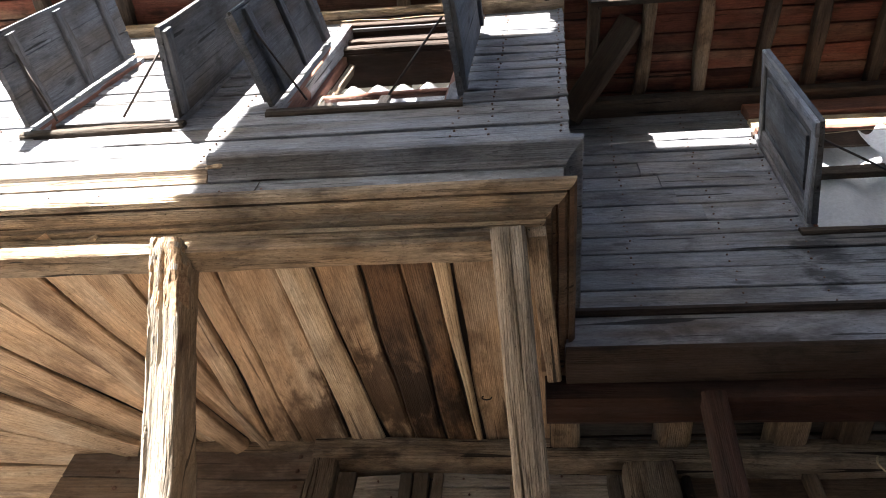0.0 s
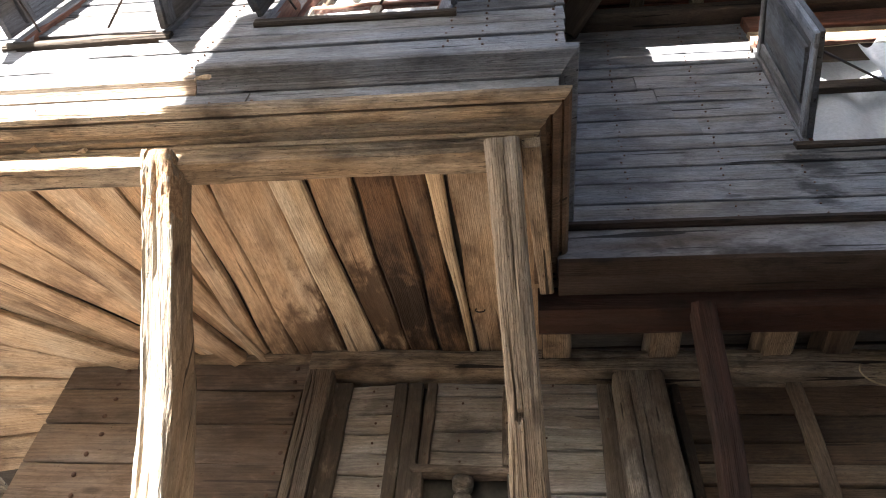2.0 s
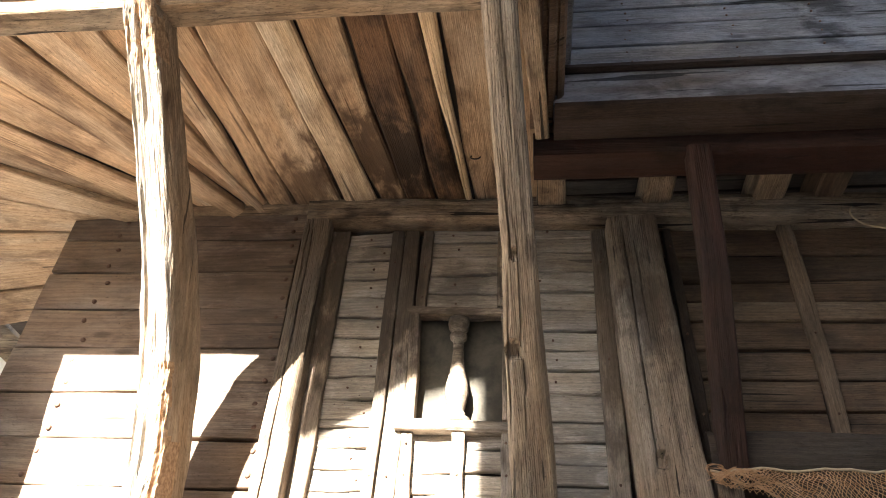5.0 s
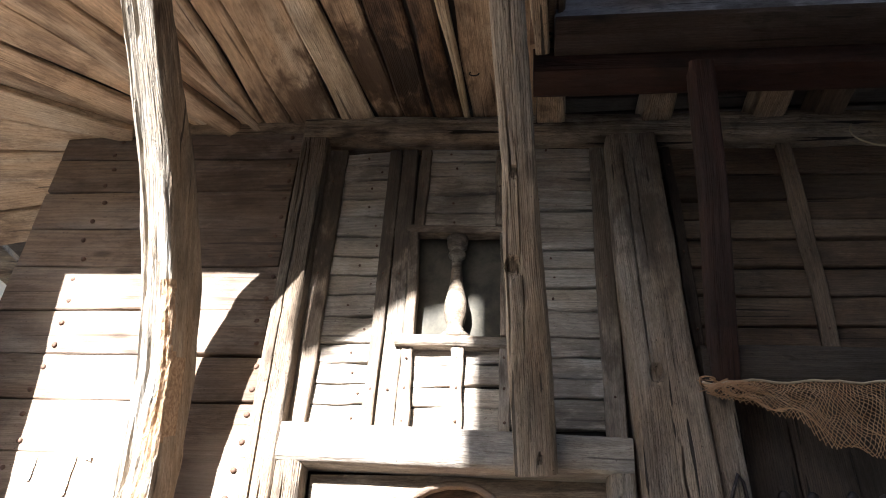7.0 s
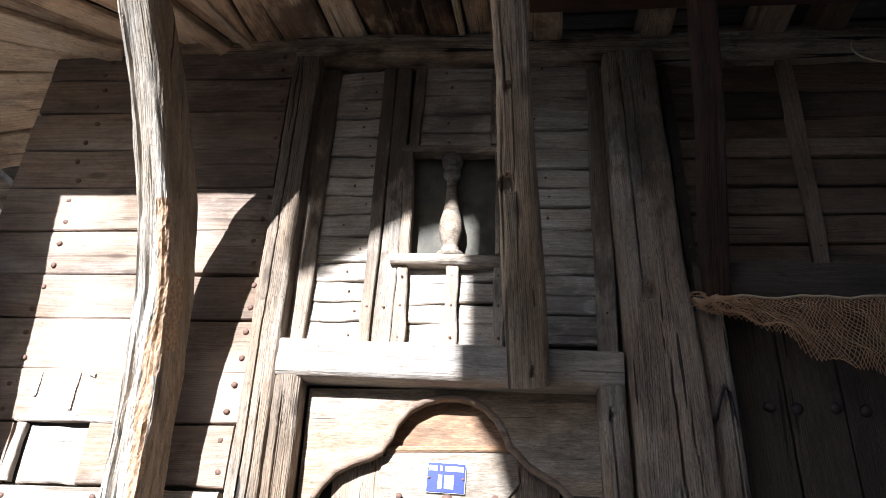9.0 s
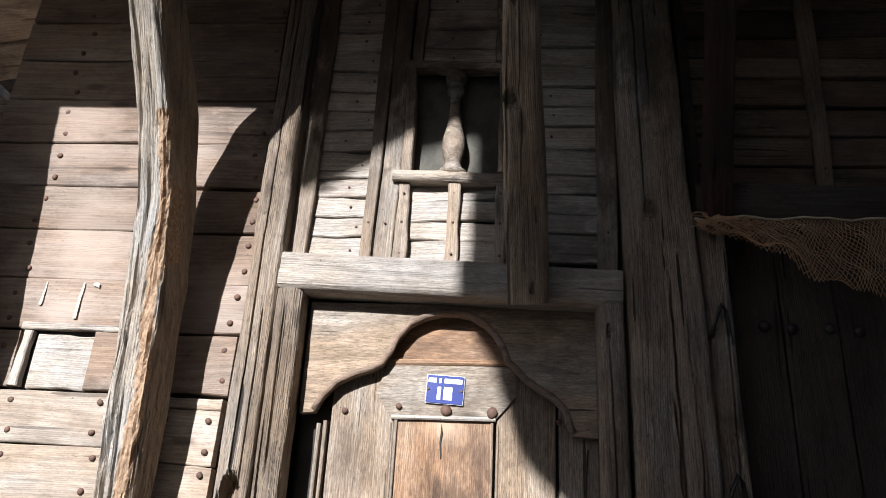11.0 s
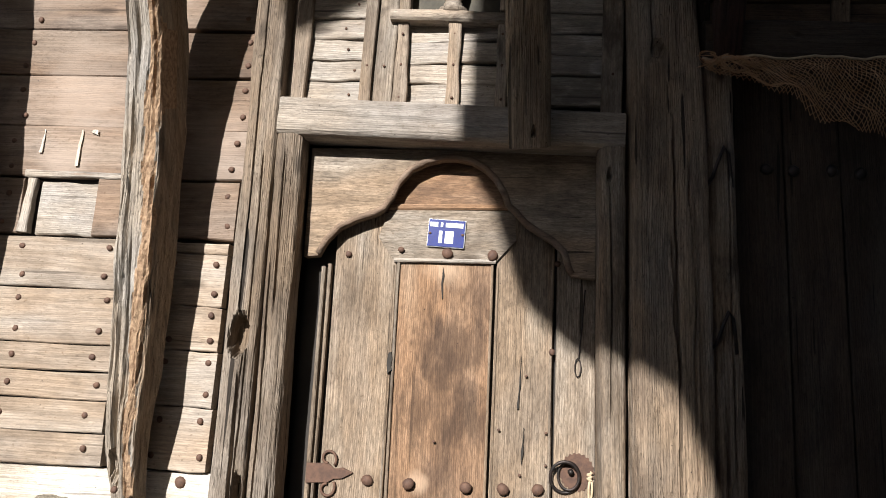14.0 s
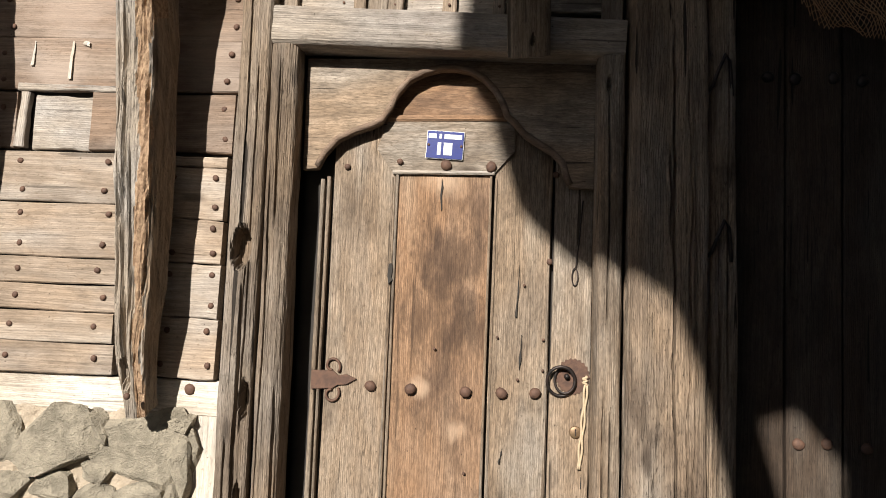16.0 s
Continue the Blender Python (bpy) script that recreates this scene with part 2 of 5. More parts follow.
SHUTTER = wood("shutter_grey", (0.105, 0.098, 0.095), (0.120, 0.132, 0.155), (0.030, 0.028, 0.030), 0.6, 0.8, vary=0.2, greyness=0.75)
BEAM = wood("beam_wood", (0.34, 0.245, 0.16), (0.40, 0.32, 0.235), (0.050, 0.034, 0.024), 0.95, 0.9, bump=0.8, vary=0.2)
# darker BEAM for the side returns: stain, with their shade put in
RETURN = wood("stained_shaded_return", (0.135, 0.085, 0.055), (0.18, 0.125, 0.085), (0.035, 0.022, 0.015), 0.8, 0.8, vary=0.1)
BARK = wood("brace_wood", (0.38, 0.325, 0.262), (0.42, 0.385, 0.34), (0.10, 0.082, 0.068), 0.25, 0.7, bump=0.8, vary=0.1)
# browner than BARK, with the left brace's shaded right side put into the colour
FLANK = wood("brace_flank", (0.315, 0.240, 0.170), (0.34, 0.28, 0.215), (0.09, 0.065, 0.047), 0.45, 0.8, bump=0.7, vary=0.05)
SPLIT = rough_mat("split_heartwood", (0.20, 0.120, 0.068), (0.42, 0.285, 0.175), 60, 0.9, 0, 0.8, 0.012)
OXBLOOD = wood("oxblood_paint", (0.046, 0.020, 0.013), (0.040, 0.022, 0.016), (0.014, 0.009, 0.007), 0.7, 0.4, grain=0.25, vary=0.15)
TRIM = wood("dark_stained_moulding", (0.135, 0.108, 0.092), (0.215, 0.215, 0.235), (0.024, 0.017, 0.014), 0.8, 0.8, vary=0.1, greyness=0.7)
UMBER = wood("umber_moulding", (0.040, 0.024, 0.017), (0.052, 0.035, 0.027), (0.012, 0.008, 0.006), 0.8, 0.6, vary=0.1)
GREYCLAP = wood("greyed_clapboard", (0.200, 0.145, 0.100), (0.225, 0.180, 0.138), (0.06, 0.042, 0.03), 0.6, 0.8)
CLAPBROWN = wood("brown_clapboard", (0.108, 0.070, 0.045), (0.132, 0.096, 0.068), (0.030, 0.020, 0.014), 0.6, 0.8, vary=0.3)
DOOR = wood("door_wood", (0.265, 0.200, 0.142), (0.30, 0.255, 0.205), (0.095, 0.070, 0.050), 0.5, 0.8, bump=0.5, vary=0.12, grain=0.6)
PANEL = wood("door_panel_wood", (0.275, 0.170, 0.102), (0.31, 0.22, 0.15), (0.085, 0.052, 0.036), 0.7, 0.5, bump=0.4, vary=0.05, greyness=0.25, figure=0.10, dark_spots=((-0.06, 2.73, 1.80, 0.17, 0.55), (-0.10, 2.73, 1.62, 0.20, 0.45), (-0.02, 2.73, 1.55, 0.10, 0.4)), worn=((-0.09, 2.73, 2.11, 0.10, 0.6), (-0.02, 2.73, 1.22, 0.05, 0.45), (-0.16, 2.73, 1.36, 0.05, 0.5)), grain=0.6)
# darker than the gate's own wood: its deep shade is put into the colour
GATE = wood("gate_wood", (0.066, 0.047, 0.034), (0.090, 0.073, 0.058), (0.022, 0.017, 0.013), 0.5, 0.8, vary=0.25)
WHITED = wood("whitewashed_wood", (0.58, 0.53, 0.46), (0.66, 0.62, 0.56), (0.28, 0.23, 0.17), 0.4, 0.5, grain=0.2, vary=0.05)
IRON = rough_mat("rusted_iron", (0.075, 0.042, 0.030), (0.13, 0.07, 0.045), 40, 0.75, 0.3, 0.3, 0.002)
PANE = node_mat("window_glass", 0.05)[0]
PANE.node_tree.nodes["Principled BSDF"].inputs["Transmission Weight"].default_value = 1.0
DARKIRON = rough_mat("dark_iron", (0.02, 0.018, 0.017), (0.05, 0.035, 0.03), 40, 0.5, 0.6, 0.2, 0.002)
STONE = rough_mat("field_stone", (0.185, 0.160, 0.118), (0.33, 0.285, 0.212), 17, 0.9, 0, 0.9, 0.03)
MORTAR = rough_mat("earth_mortar", (0.30, 0.24, 0.17), (0.40, 0.33, 0.25), 14, 0.95, 0, 0.7, 0.02)
PLASTER = rough_mat("white_plaster", (0.74, 0.71, 0.66), (0.80, 0.78, 0.74), 3, 0.9, 0, 0.15, 0.01)
HOUSE = rough_mat("street_house_plaster", (0.20, 0.185, 0.165), (0.30, 0.28, 0.25), 1.5, 0.9, 0, 0.2, 0.01)
COBBLE = rough_mat("street_paving", (0.19, 0.17, 0.145), (0.29, 0.26, 0.225), 5, 0.9, 0, 0.6, 0.02)
DUSTY = rough_mat("dusty_pane", (0.038, 0.034, 0.026), (0.085, 0.075, 0.056), 9, 0.85, 0, 0.05, 0.002)
CLOTH = rough_mat("white_cloth", (0.72, 0.74, 0.78), (0.80, 0.81, 0.84), 6, 0.9, 0, 0.2, 0.005)
TWINE = rough_mat("twine", (0.36, 0.27, 0.17), (0.46, 0.36, 0.24), 60, 0.9, 0, 0.3, 0.001)
NETMAT = rough_mat("net_twine", (0.34, 0.18, 0.085), (0.44, 0.27, 0.15), 25, 0.9, 0, 0.3, 0.001)
BLUE = rough_mat("blue_enamel", (0.007, 0.015, 0.12), (0.009, 0.020, 0.15), 20, 0.25, 0, 0.05, 0.001)
ENAMEL = rough_mat("white_enamel", (0.72, 0.72, 0.72), (0.80, 0.80, 0.80), 20, 0.3, 0, 0.05, 0.001)
BRASS = rough_mat("brass", (0.16, 0.10, 0.06), (0.24, 0.16, 0.09), 60, 0.5, 0.7, 0.1, 0.001)
DARK = rough_mat("dark_interior", (0.02, 0.017, 0.015), (0.035, 0.03, 0.025), 5, 0.95, 0, 0.1, 0.01)
ROOFRED = wood("red_roof_boards", (0.165, 0.056, 0.036), (0.20, 0.115, 0.078), (0.045, 0.018, 0.013), 0.95, 0.9, vary=0.35)
REDFRAME = wood("red_frame_wood", (0.186, 0.080, 0.054), (0.207, 0.105, 0.079), (0.056, 0.027, 0.022), 0.4, 0.4, vary=0.1)


# ---- building helpers ----
def thing(name, label, category="", group="", kind=""):
    return tagged(new(name), label, category, group, kind)


def part(name, data, material, parent, label="", m=None):
    """Links a mesh, or a bmesh, as one object under a thing or part."""
    if isinstance(data, bmesh.types.BMesh):
        me = bpy.data.meshes.new(name)
        data.to_mesh(me)
        data.free()
        data = me
    if not data.materials:
        data.materials.append(material)
    ob = new(name, data)
    ob.parent = parent
    world_m = m if m is not None else Matrix()
    up = Matrix()
    if parent is not None:
        up = parent.matrix_basis.copy()
        if parent.parent is not None:
            up = parent.parent.matrix_basis @ up
    ob.matrix_basis = up.inverted() @ world_m
    if label:
        ob["label"] = label
    return ob


def basis(a, b, normal):
    """The pose whose x runs from a to b and whose z leans to normal."""
    a, b = Vector(a), Vector(b)
    x = (b - a).normalized()
    z = Vector(normal)
    z = (z - x * z.dot(x)).normalized()
    y = z.cross(x)
    return Matrix(((x.x, y.x, z.x, a.x), (x.y, y.y, z.y, a.y), (x.z, y.z, z.z, a.z), (0, 0, 0, 1)))


def plank_mesh(length, w0, w1, th, wob=0.004, n=7, cham=0.004, seed=0):
    """A sawn board: x along, front face at z = 0, with wavy long edges and worn arrises."""
    rng = random.Random(seed)
    verts, faces = [], []
    ph = [rng.uniform(0, 9) for _ in range(6)]
    for i in range(n + 1):
        s = i / n
        w = w0 + (w1 - w0) * s
        x = length * s
        e0 = -w / 2 + wob * (math.sin(ph[0] + s * 5.1) + 0.7 * math.sin(ph[1] + s * 13)) * 0.6
        e1 = w / 2 + wob * (math.sin(ph[2] + s * 4.3) + 0.7 * math.sin(ph[3] + s * 11)) * 0.6
        bow = wob * 0.8 * math.sin(ph[4] + s * 3.7)
        cup = wob * 0.5 * math.sin(ph[5] + s * 2.9)
        xs = x + (rng.uniform(-0.4, 0.4) * wob if i in (0, n) else 0)
        c = min(cham, th * 0.4, w * 0.3)
        verts += [(xs, e0, -th), (xs, e0, bow - c), (xs, e0 + c, bow), (xs, (e0 + e1) / 2, bow + cup),
                  (xs, e1 - c, bow), (xs, e1, bow - c), (xs, e1, -th)]
    k = 7
    for i in range(n):
        for j in range(k):
            faces.append((i * k + j, (i + 1) * k + j, (i + 1) * k + (j + 1) % k, i * k + (j + 1) % k))
    faces.append(tuple(range(k)))
    faces.append(tuple(n * k + j for j in reversed(range(k))))
    me = bpy.data.meshes.new("board")
    me.from_pydata(verts, [], faces)
    bm = bmesh.new()
    bm.from_mesh(me)
    bmesh.ops.recalc_face_normals(bm, faces=bm.faces)
    bm.to_mesh(me)
    bm.free()
    return me


SEED = [10]


def plank(name, a, b, w, th, mat, parent, normal=(0, -1, 0), w1=None, wob=0.004, n=7, cham=0.004, label=""):
    """A board whose front face has its middle line from a to b."""
    SEED[0] += 1
    length = (Vector(b) - Vector(a)).length
    me = plank_mesh(length, w, w if w1 is None else w1, th, wob, n, cham, SEED[0])
    return part(name, me, mat, parent, label, basis(a, b, normal))


def timber(name, a, b, rows, mat, parent, normal=(0, -1, 0), around=36, along=70, rough=0.006, cracks=(), hollows=(), square=4.0, label="", seed=1, stripe=None, cap=None):
    """A hewn timber from a to b. rows: (s, side shift, front shift, width, depth) along it; cracks: (s0, s1, side, width, depth) on its
    front; hollows: (s, side, half length, half width, depth). side is a share of the half width."""
    length = (Vector(b) - Vector(a)).length
    verts, faces = [], []
    ss = np.linspace(0, 1, along + 1)
    cols = [np.interp(ss, [r[0] for r in rows], [r[i] for r in rows]) for i in range(1, 5)]
    kern = np.array([1, 2, 3, 2, 1.0]) / 9
    cols = [np.convolve(np.pad(c, 2, mode="edge"), kern, "valid") for c in cols]
    off = Vector((seed * 3.7, seed * 1.3, seed * 7.1))
    for i, s in enumerate(ss):
        sx, sz, w, d = (c[i] for c in cols)
        for j in range(around):
            t = 2 * math.pi * j / around
            ct, st = math.cos(t), math.sin(t)
            r = (abs(ct) ** square + abs(st) ** square) ** (-1 / square)
            u, v = ct * r, st * r
            x = length * s
            q = Vector((x * 2.2, u * 2.0, v * 2.0)) + off
            nz = noise.noise(q) * 1.4 + noise.noise(Vector((x * 9, u * 7, v * 7)) + off) * 0.4 + noise.noise(Vector((x * 14, u * 20, v * 20)) + off) * 0.25
            y = u * (w / 2 + rough * nz)
            z = v * (d / 2 + rough * nz)
            if stripe and v > 0 and s < stripe[3] and abs(u - stripe[0] - 0.25 * noise.noise(Vector((x * 3, 1, 2)) + off)) < stripe[1]:
                z += 0.006 * noise.noise(Vector((x * 16, u * 14, 4)) + off) + 0.005 * noise.noise(Vector((x * 60, u * 40, 4)) + off) - 0.004
            if v > 0.3:
                for s0, s1, side, cw, cd in cracks:
                    if s0 < s < s1:
                        lean = side + 0.10 * noise.noise(Vector((x * 2.5, side * 9, 3)) + off) + 0.05 * noise.noise(Vector((x * 9, side * 9, 5)) + off)
                        fade = min(1, (s - s0) * length / 0.08, (s1 - s) * length / 0.08)
                        e = abs(u - lean) * w / 2 / cw
                        if e < 1:
                            z -= cd * (1 - e) * fade
                for hs, side, hl, hw, hd in hollows:
                    e = ((s - hs) * length / hl) ** 2 + ((u - side) * w / 2 / hw) ** 2
                    e *= 1 + 0.5 * noise.noise(Vector((x * 20, u * 8, 1)) + off)
                    if e < 1:
                        z -= hd * min(1, 2.2 * (1 - e))
            if cap and s > cap[0] - 0.03 and v > 0:
                eat = min(1.0, (s - cap[0] + 0.03) / 0.05)
                pit = noise.noise(Vector((x * 26, u * 4.0, 9)) + off) + 0.8 * noise.noise(Vector((x * 70, u * 11.0, 2)) + off)
                z -= eat * (0.003 + 0.010 * max(0.0, pit))
                y += eat * 0.007 * noise.noise(Vector((x * 35, 4, v * 2)) + off)
            verts.append((x, sx + y, sz + z))
    for i in range(along):
        for j in range(around):
            faces.append((i * around + j, i * around + (j + 1) % around, (i + 1) * around + (j + 1) % around, (i + 1) * around + j))
    faces.append(tuple(reversed(range(around))))
    faces.append(tuple(along * around + j for j in range(around)))
    me = bpy.data.meshes.new(name)
    me.from_pydata(verts, [], faces)
    me.update()
    if stripe:
        me.materials.append(mat)
        me.materials.append(stripe[2])
        me.materials.append(FLANK)
        for poly in me.polygons[:along * around]:
            i, j = divmod(poly.index, around)
            t = 2 * math.pi * (j + 0.5) / around
            ct, st = math.cos(t), math.sin(t)
            u = ct * (abs(ct) ** square + abs(st) ** square) ** (-1 / square)
            x = length * (i + 0.5) / along
            # right side takes the darker wood, its shade in the colour
            if u < -0.90 + 0.04 * noise.noise(Vector((x * 14, 3, 1)) + off):
                poly.material_index = 2
            if st > 0 and (i + 0.5) / along < stripe[3] and abs(u - stripe[0] - 0.25 * noise.noise(Vector((x * 3, 1, 2)) + off)) < stripe[1] * (0.85 + 0.5 * noise.noise(Vector((x * 11, 5, 2)) + off)):
                poly.material_index = 1
            if cap and st > 0.1 and (i + 0.5) / along > cap[0] + 0.035 * noise.noise(Vector((u * 3, 2, x * 6)) + off) and noise.noise(Vector((x * 26, u * 4.0, 9)) + off) > -0.10 + 0.20 * u:
                poly.material_index = 1
    return part(name, me, mat, parent, label, basis(a, b, normal))


def random_cracks(seed, count, wide=0.006, deep=0.045):
    r = random.Random(seed)
    out = []
    for _ in range(count):
        s0 = r.uniform(0, 0.9)
        out.append((s0, min(1.0, s0 + r.uniform(0.06, 0.4)), r.uniform(-0.85, 0.85), wide * r.uniform(0.6, 1.4), deep * r.uniform(0.4, 1.2)))
    return out


def box_bm(x0, x1, y0, y1, z0, z1, bevel=0.0):
    bm = bmesh.new()
    bmesh.ops.create_cube(bm, size=1, matrix=Matrix.Translation(((x0 + x1) / 2, (y0 + y1) / 2, (z0 + z1) / 2)) @ Matrix.Diagonal((x1 - x0, y1 - y0, z1 - z0, 1)))
    if bevel:
        bmesh.ops.bevel(bm, geom=bm.edges[:], offset=bevel, segments=2, affect='EDGES')
    return bm


def tube_mesh(points, radius, sides=6, closed=False):
    """A round bar, wire or strand along points."""
    pts = [Vector(p) for p in points]
    n = len(pts)
    verts, faces = [], []
    prev = None
    for i, p in enumerate(pts):
        a = pts[(i - 1) % n] if (closed or i > 0) else p
        b = pts[(i + 1) % n] if (closed or i < n - 1) else p
        d = (b - a).normalized()
        side = d.orthogonal().normalized() if prev is None else (prev - d * prev.dot(d)).normalized()
        prev = side
        up = d.cross(side)
        rad = radius[i] if isinstance(radius, (list, tuple)) else radius
        for k in range(sides):
            t = 2 * math.pi * k / sides
            verts.append(p + rad * (math.cos(t) * side + math.sin(t) * up))
    for i in range(n if closed else n - 1):
        j = (i + 1) % n
        for k in range(sides):
            l = (k + 1) % sides
            faces.append((i * sides + k, i * sides + l, j * sides + l, j * sides + k))
    if not closed:
        faces.append(tuple(reversed(range(sides))))
        faces.append(tuple((n - 1) * sides + k for k in range(sides)))
    me = bpy.data.meshes.new("bar")
    me.from_pydata(verts, [], faces)
    for poly in me.polygons:
        poly.use_smooth = True
    return me


def nail_mesh(r, h, seed=0, mat=None):
    """A forged nail head: a low uneven dome, looking along -y."""
    rng = random.Random(seed)
    verts, faces = [], []
    k = 10
    irr = [rng.uniform(0.88, 1.1) for _ in range(k)]
    for f, hh in ((1.0, -0.004), (1.0, h * 0.25), (0.72, h * 0.8)):
        for j in range(k):
            t = 2 * math.pi * j / k
            verts.append((r * f * irr[j] * math.cos(t), -hh, r * f * irr[j] * math.sin(t)))
    verts.append((0, -h, 0))
    for i in range(2):
        for j in range(k):
            faces.append((i * k + j, i * k + (j + 1) % k, (i + 1) * k + (j + 1) % k, (i + 1) * k + j))
    for j in range(k):
        faces.append((2 * k + j, 2 * k + (j + 1) % k, 3 * k))
    me = bpy.data.meshes.new("nail")
    me.from_pydata(verts, [], faces)
    me.materials.append(mat or IRON)
    for poly in me.polygons:
        poly.use_smooth = True
    return me


NAILS = [nail_mesh(0.011, 0.006, s) for s in range(3)]
TACKS = [nail_mesh(0.005, 0.003, s) for s in range(3)]
STUDS = [nail_mesh(0.020, 0.012, s) for s in range(3)]
BLACK_STUDS = [nail_mesh(0.021, 0.013, s, DARKIRON) for s in range(3)]


def nail(parent, x, y, z, kind=None, name="nail"):
    kinds = NAILS if kind is None else kind
    return part(name, random.choice(kinds), IRON, parent, "", pose(x, y, z, 0, random.uniform(0, 360), 0))


def solid_outline(points, y0, y1):
    """An outline in x and z, made solid between y0 (front) and y1."""
    bm = bmesh.new()
    f = [bm.verts.new((x, y0, z)) for x, z in points]
    g = [bm.verts.new((x, y1, z)) for x, z in points]
    n = len(points)
    bm.faces.new(f)
    bm.faces.new(list(reversed(g)))
    for i in range(n):
        bm.faces.new((f[i], g[i], g[(i + 1) % n], f[(i + 1) % n]))
    bmesh.ops.recalc_face_normals(bm, faces=bm.faces)
    return bm


def sweep(profile, stations, name="moulding"):
    """A moulding: profile of (out, z), carried through stations of (x, y, out direction x, out direction y)."""
    bm = bmesh.new()
    rings = [[bm.verts.new((x + ox * o, y + oy * o, z)) for o, z in profile] for x, y, ox, oy in stations]
    k = len(profile)
    for a, b in zip(rings, rings[1:]):
        for j in range(k):
            bm.faces.new((a[j], b[j], b[(j + 1) % k], a[(j + 1) % k]))
    bm.faces.new(rings[0])
    bm.faces.new(rings[-1])
    bmesh.ops.recalc_face_normals(bm, faces=bm.faces)
    return bm


# ---- ground and the street ----
W = 2.65
bm = bmesh.new()
bmesh.ops.create_grid(bm, x_segments=40, y_segments=40, size=300)
ground = part("ground", bm, COBBLE, None)
tagged(ground, "pale worn stone paving of the street", "ground", kind="structure")

# unseen house across the street, jettied storey outlined to shade part of the front
opposite = thing("house", "unseen house across the street, shaped to shade the front", "house")
part("upper_storey", solid_outline([(7.0, 5.5), (7.0, 7.3), (-2.38, 7.3), (-2.42, 6.02), (-2.0, 6.29), (-1.76, 6.36), (-1.76, 5.52)], -3.08, -3.0), HOUSE, opposite)
part("bracket", solid_outline([(-1.76, 5.52), (-1.70, 5.45), (-1.59, 5.11), (-1.43, 4.96), (-1.06, 4.72), (-0.95, 4.46), (-0.82, 3.9), (-0.72, 3.9), (-0.70, 4.13), (-0.78, 4.42), (-0.67, 4.46), (-0.52, 4.28), (-0.45, 4.28), (-0.45, 5.52)], -3.08, -3.0), GATE, opposite)
part("wall", box_bm(-0.50, 7.0, -3.7, -3.0, 0.0, 5.5), HOUSE, opposite)
# unseen wing and end wall, added to darken the gate side
part("wing", box_bm(2.6, 7.0, -3.0, -1.0, 0.0, 8.2), HOUSE, opposite)
part("wall", box_bm(7.0, 7.6, -3.7, 5.0, 0.0, 9.0), HOUSE, opposite)
part("roof", solid_outline([(-2.40, 7.3), (7.0, 7.3), (7.0, 8.61), (-0.9, 8.61), (-1.0, 8.20), (-1.35, 8.19)], -3.5, -3.0), HOUSE, opposite)
# out of view: added to cut the low sky light on the front
sky_blocker = thing("house", "unseen low house added to block low sky light", "house")
part("wall", box_bm(-16.0, -2.0, -13.0, -9.0, 0.0, 5.4), HOUSE, sky_blocker)
part("roof", box_bm(-16.3, -1.7, -13.3, -8.7, 5.4, 5.9), GATE, sky_blocker)
neighbour = thing("house", "white plastered neighbouring house at the corner", "house")
part("wall", box_bm(-9.0, -4.6, 3.4, 12.0, 0.0, 5.15), PLASTER, neighbour)
part("eave", box_bm(-9.3, -4.25, 3.1, 12.3, 5.15, 5.5), BEAM, neighbour)
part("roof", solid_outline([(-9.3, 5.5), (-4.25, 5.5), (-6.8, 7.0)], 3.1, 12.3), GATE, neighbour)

# ---- the lower wall ----
shell = thing("wall_shell", "dark closed inside of the timber house", "wall", kind="structure")
part("wall_core", box_bm(-1.93, 3.0, W + 0.16, W + 0.4, 0.0, 4.0), DARK, shell)
part("wall_core", box_bm(-1.93, -1.70, W + 0.4, 7.0, 0.0, 4.0), DARK, shell)
part("wall_core", box_bm(2.6, 3.0, W - 0.1, W + 0.16, 0.0, 4.0), DARK, shell)

left_wall = thing("wall_planks", "brown horizontal plank wall with iron nail heads", "wall", kind="structure")
part("backing", box_bm(-1.93, -0.72, W + 0.035, W + 0.16, 1.24, 4.1), DARK, left_wall)
rng = random.Random(4)
joints = [2.165, 2.38, 2.575, 2.78, 2.965, 3.16, 3.365, 3.56, 3.76, 3.945, 4.10]
for z0, z1 in zip(joints, joints[1:]):
    zc, dz = (z0 + z1) / 2, rng.uniform(-0.008, 0.008)
    xl = -1.965 + 0.03 * (z0 - 4) / 1.2
    if z0 < 2.3:
        plank("plank", (-1.368, W - 0.005, zc), (-0.83 + rng.uniform(-.008, .008), W - 0.005, zc - 0.01), z1 - z0 - 0.006, 0.035, PLANK, left_wall)
        plank("plank", (xl, W - 0.005, zc), (-1.655, W - 0.005, zc), z1 - z0 - 0.006, 0.035, PLANK, left_wall)
    else:
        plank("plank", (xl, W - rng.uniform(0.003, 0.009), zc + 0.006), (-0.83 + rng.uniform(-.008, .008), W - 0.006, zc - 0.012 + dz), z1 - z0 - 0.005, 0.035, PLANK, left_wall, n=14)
    for x in (-0.86, -1.70):
        for f in (0.25, 0.75):
            nail(left_wall, x + rng.uniform(-.02, .02), W - 0.007, z0 + (z1 - z0) * f - 0.01)
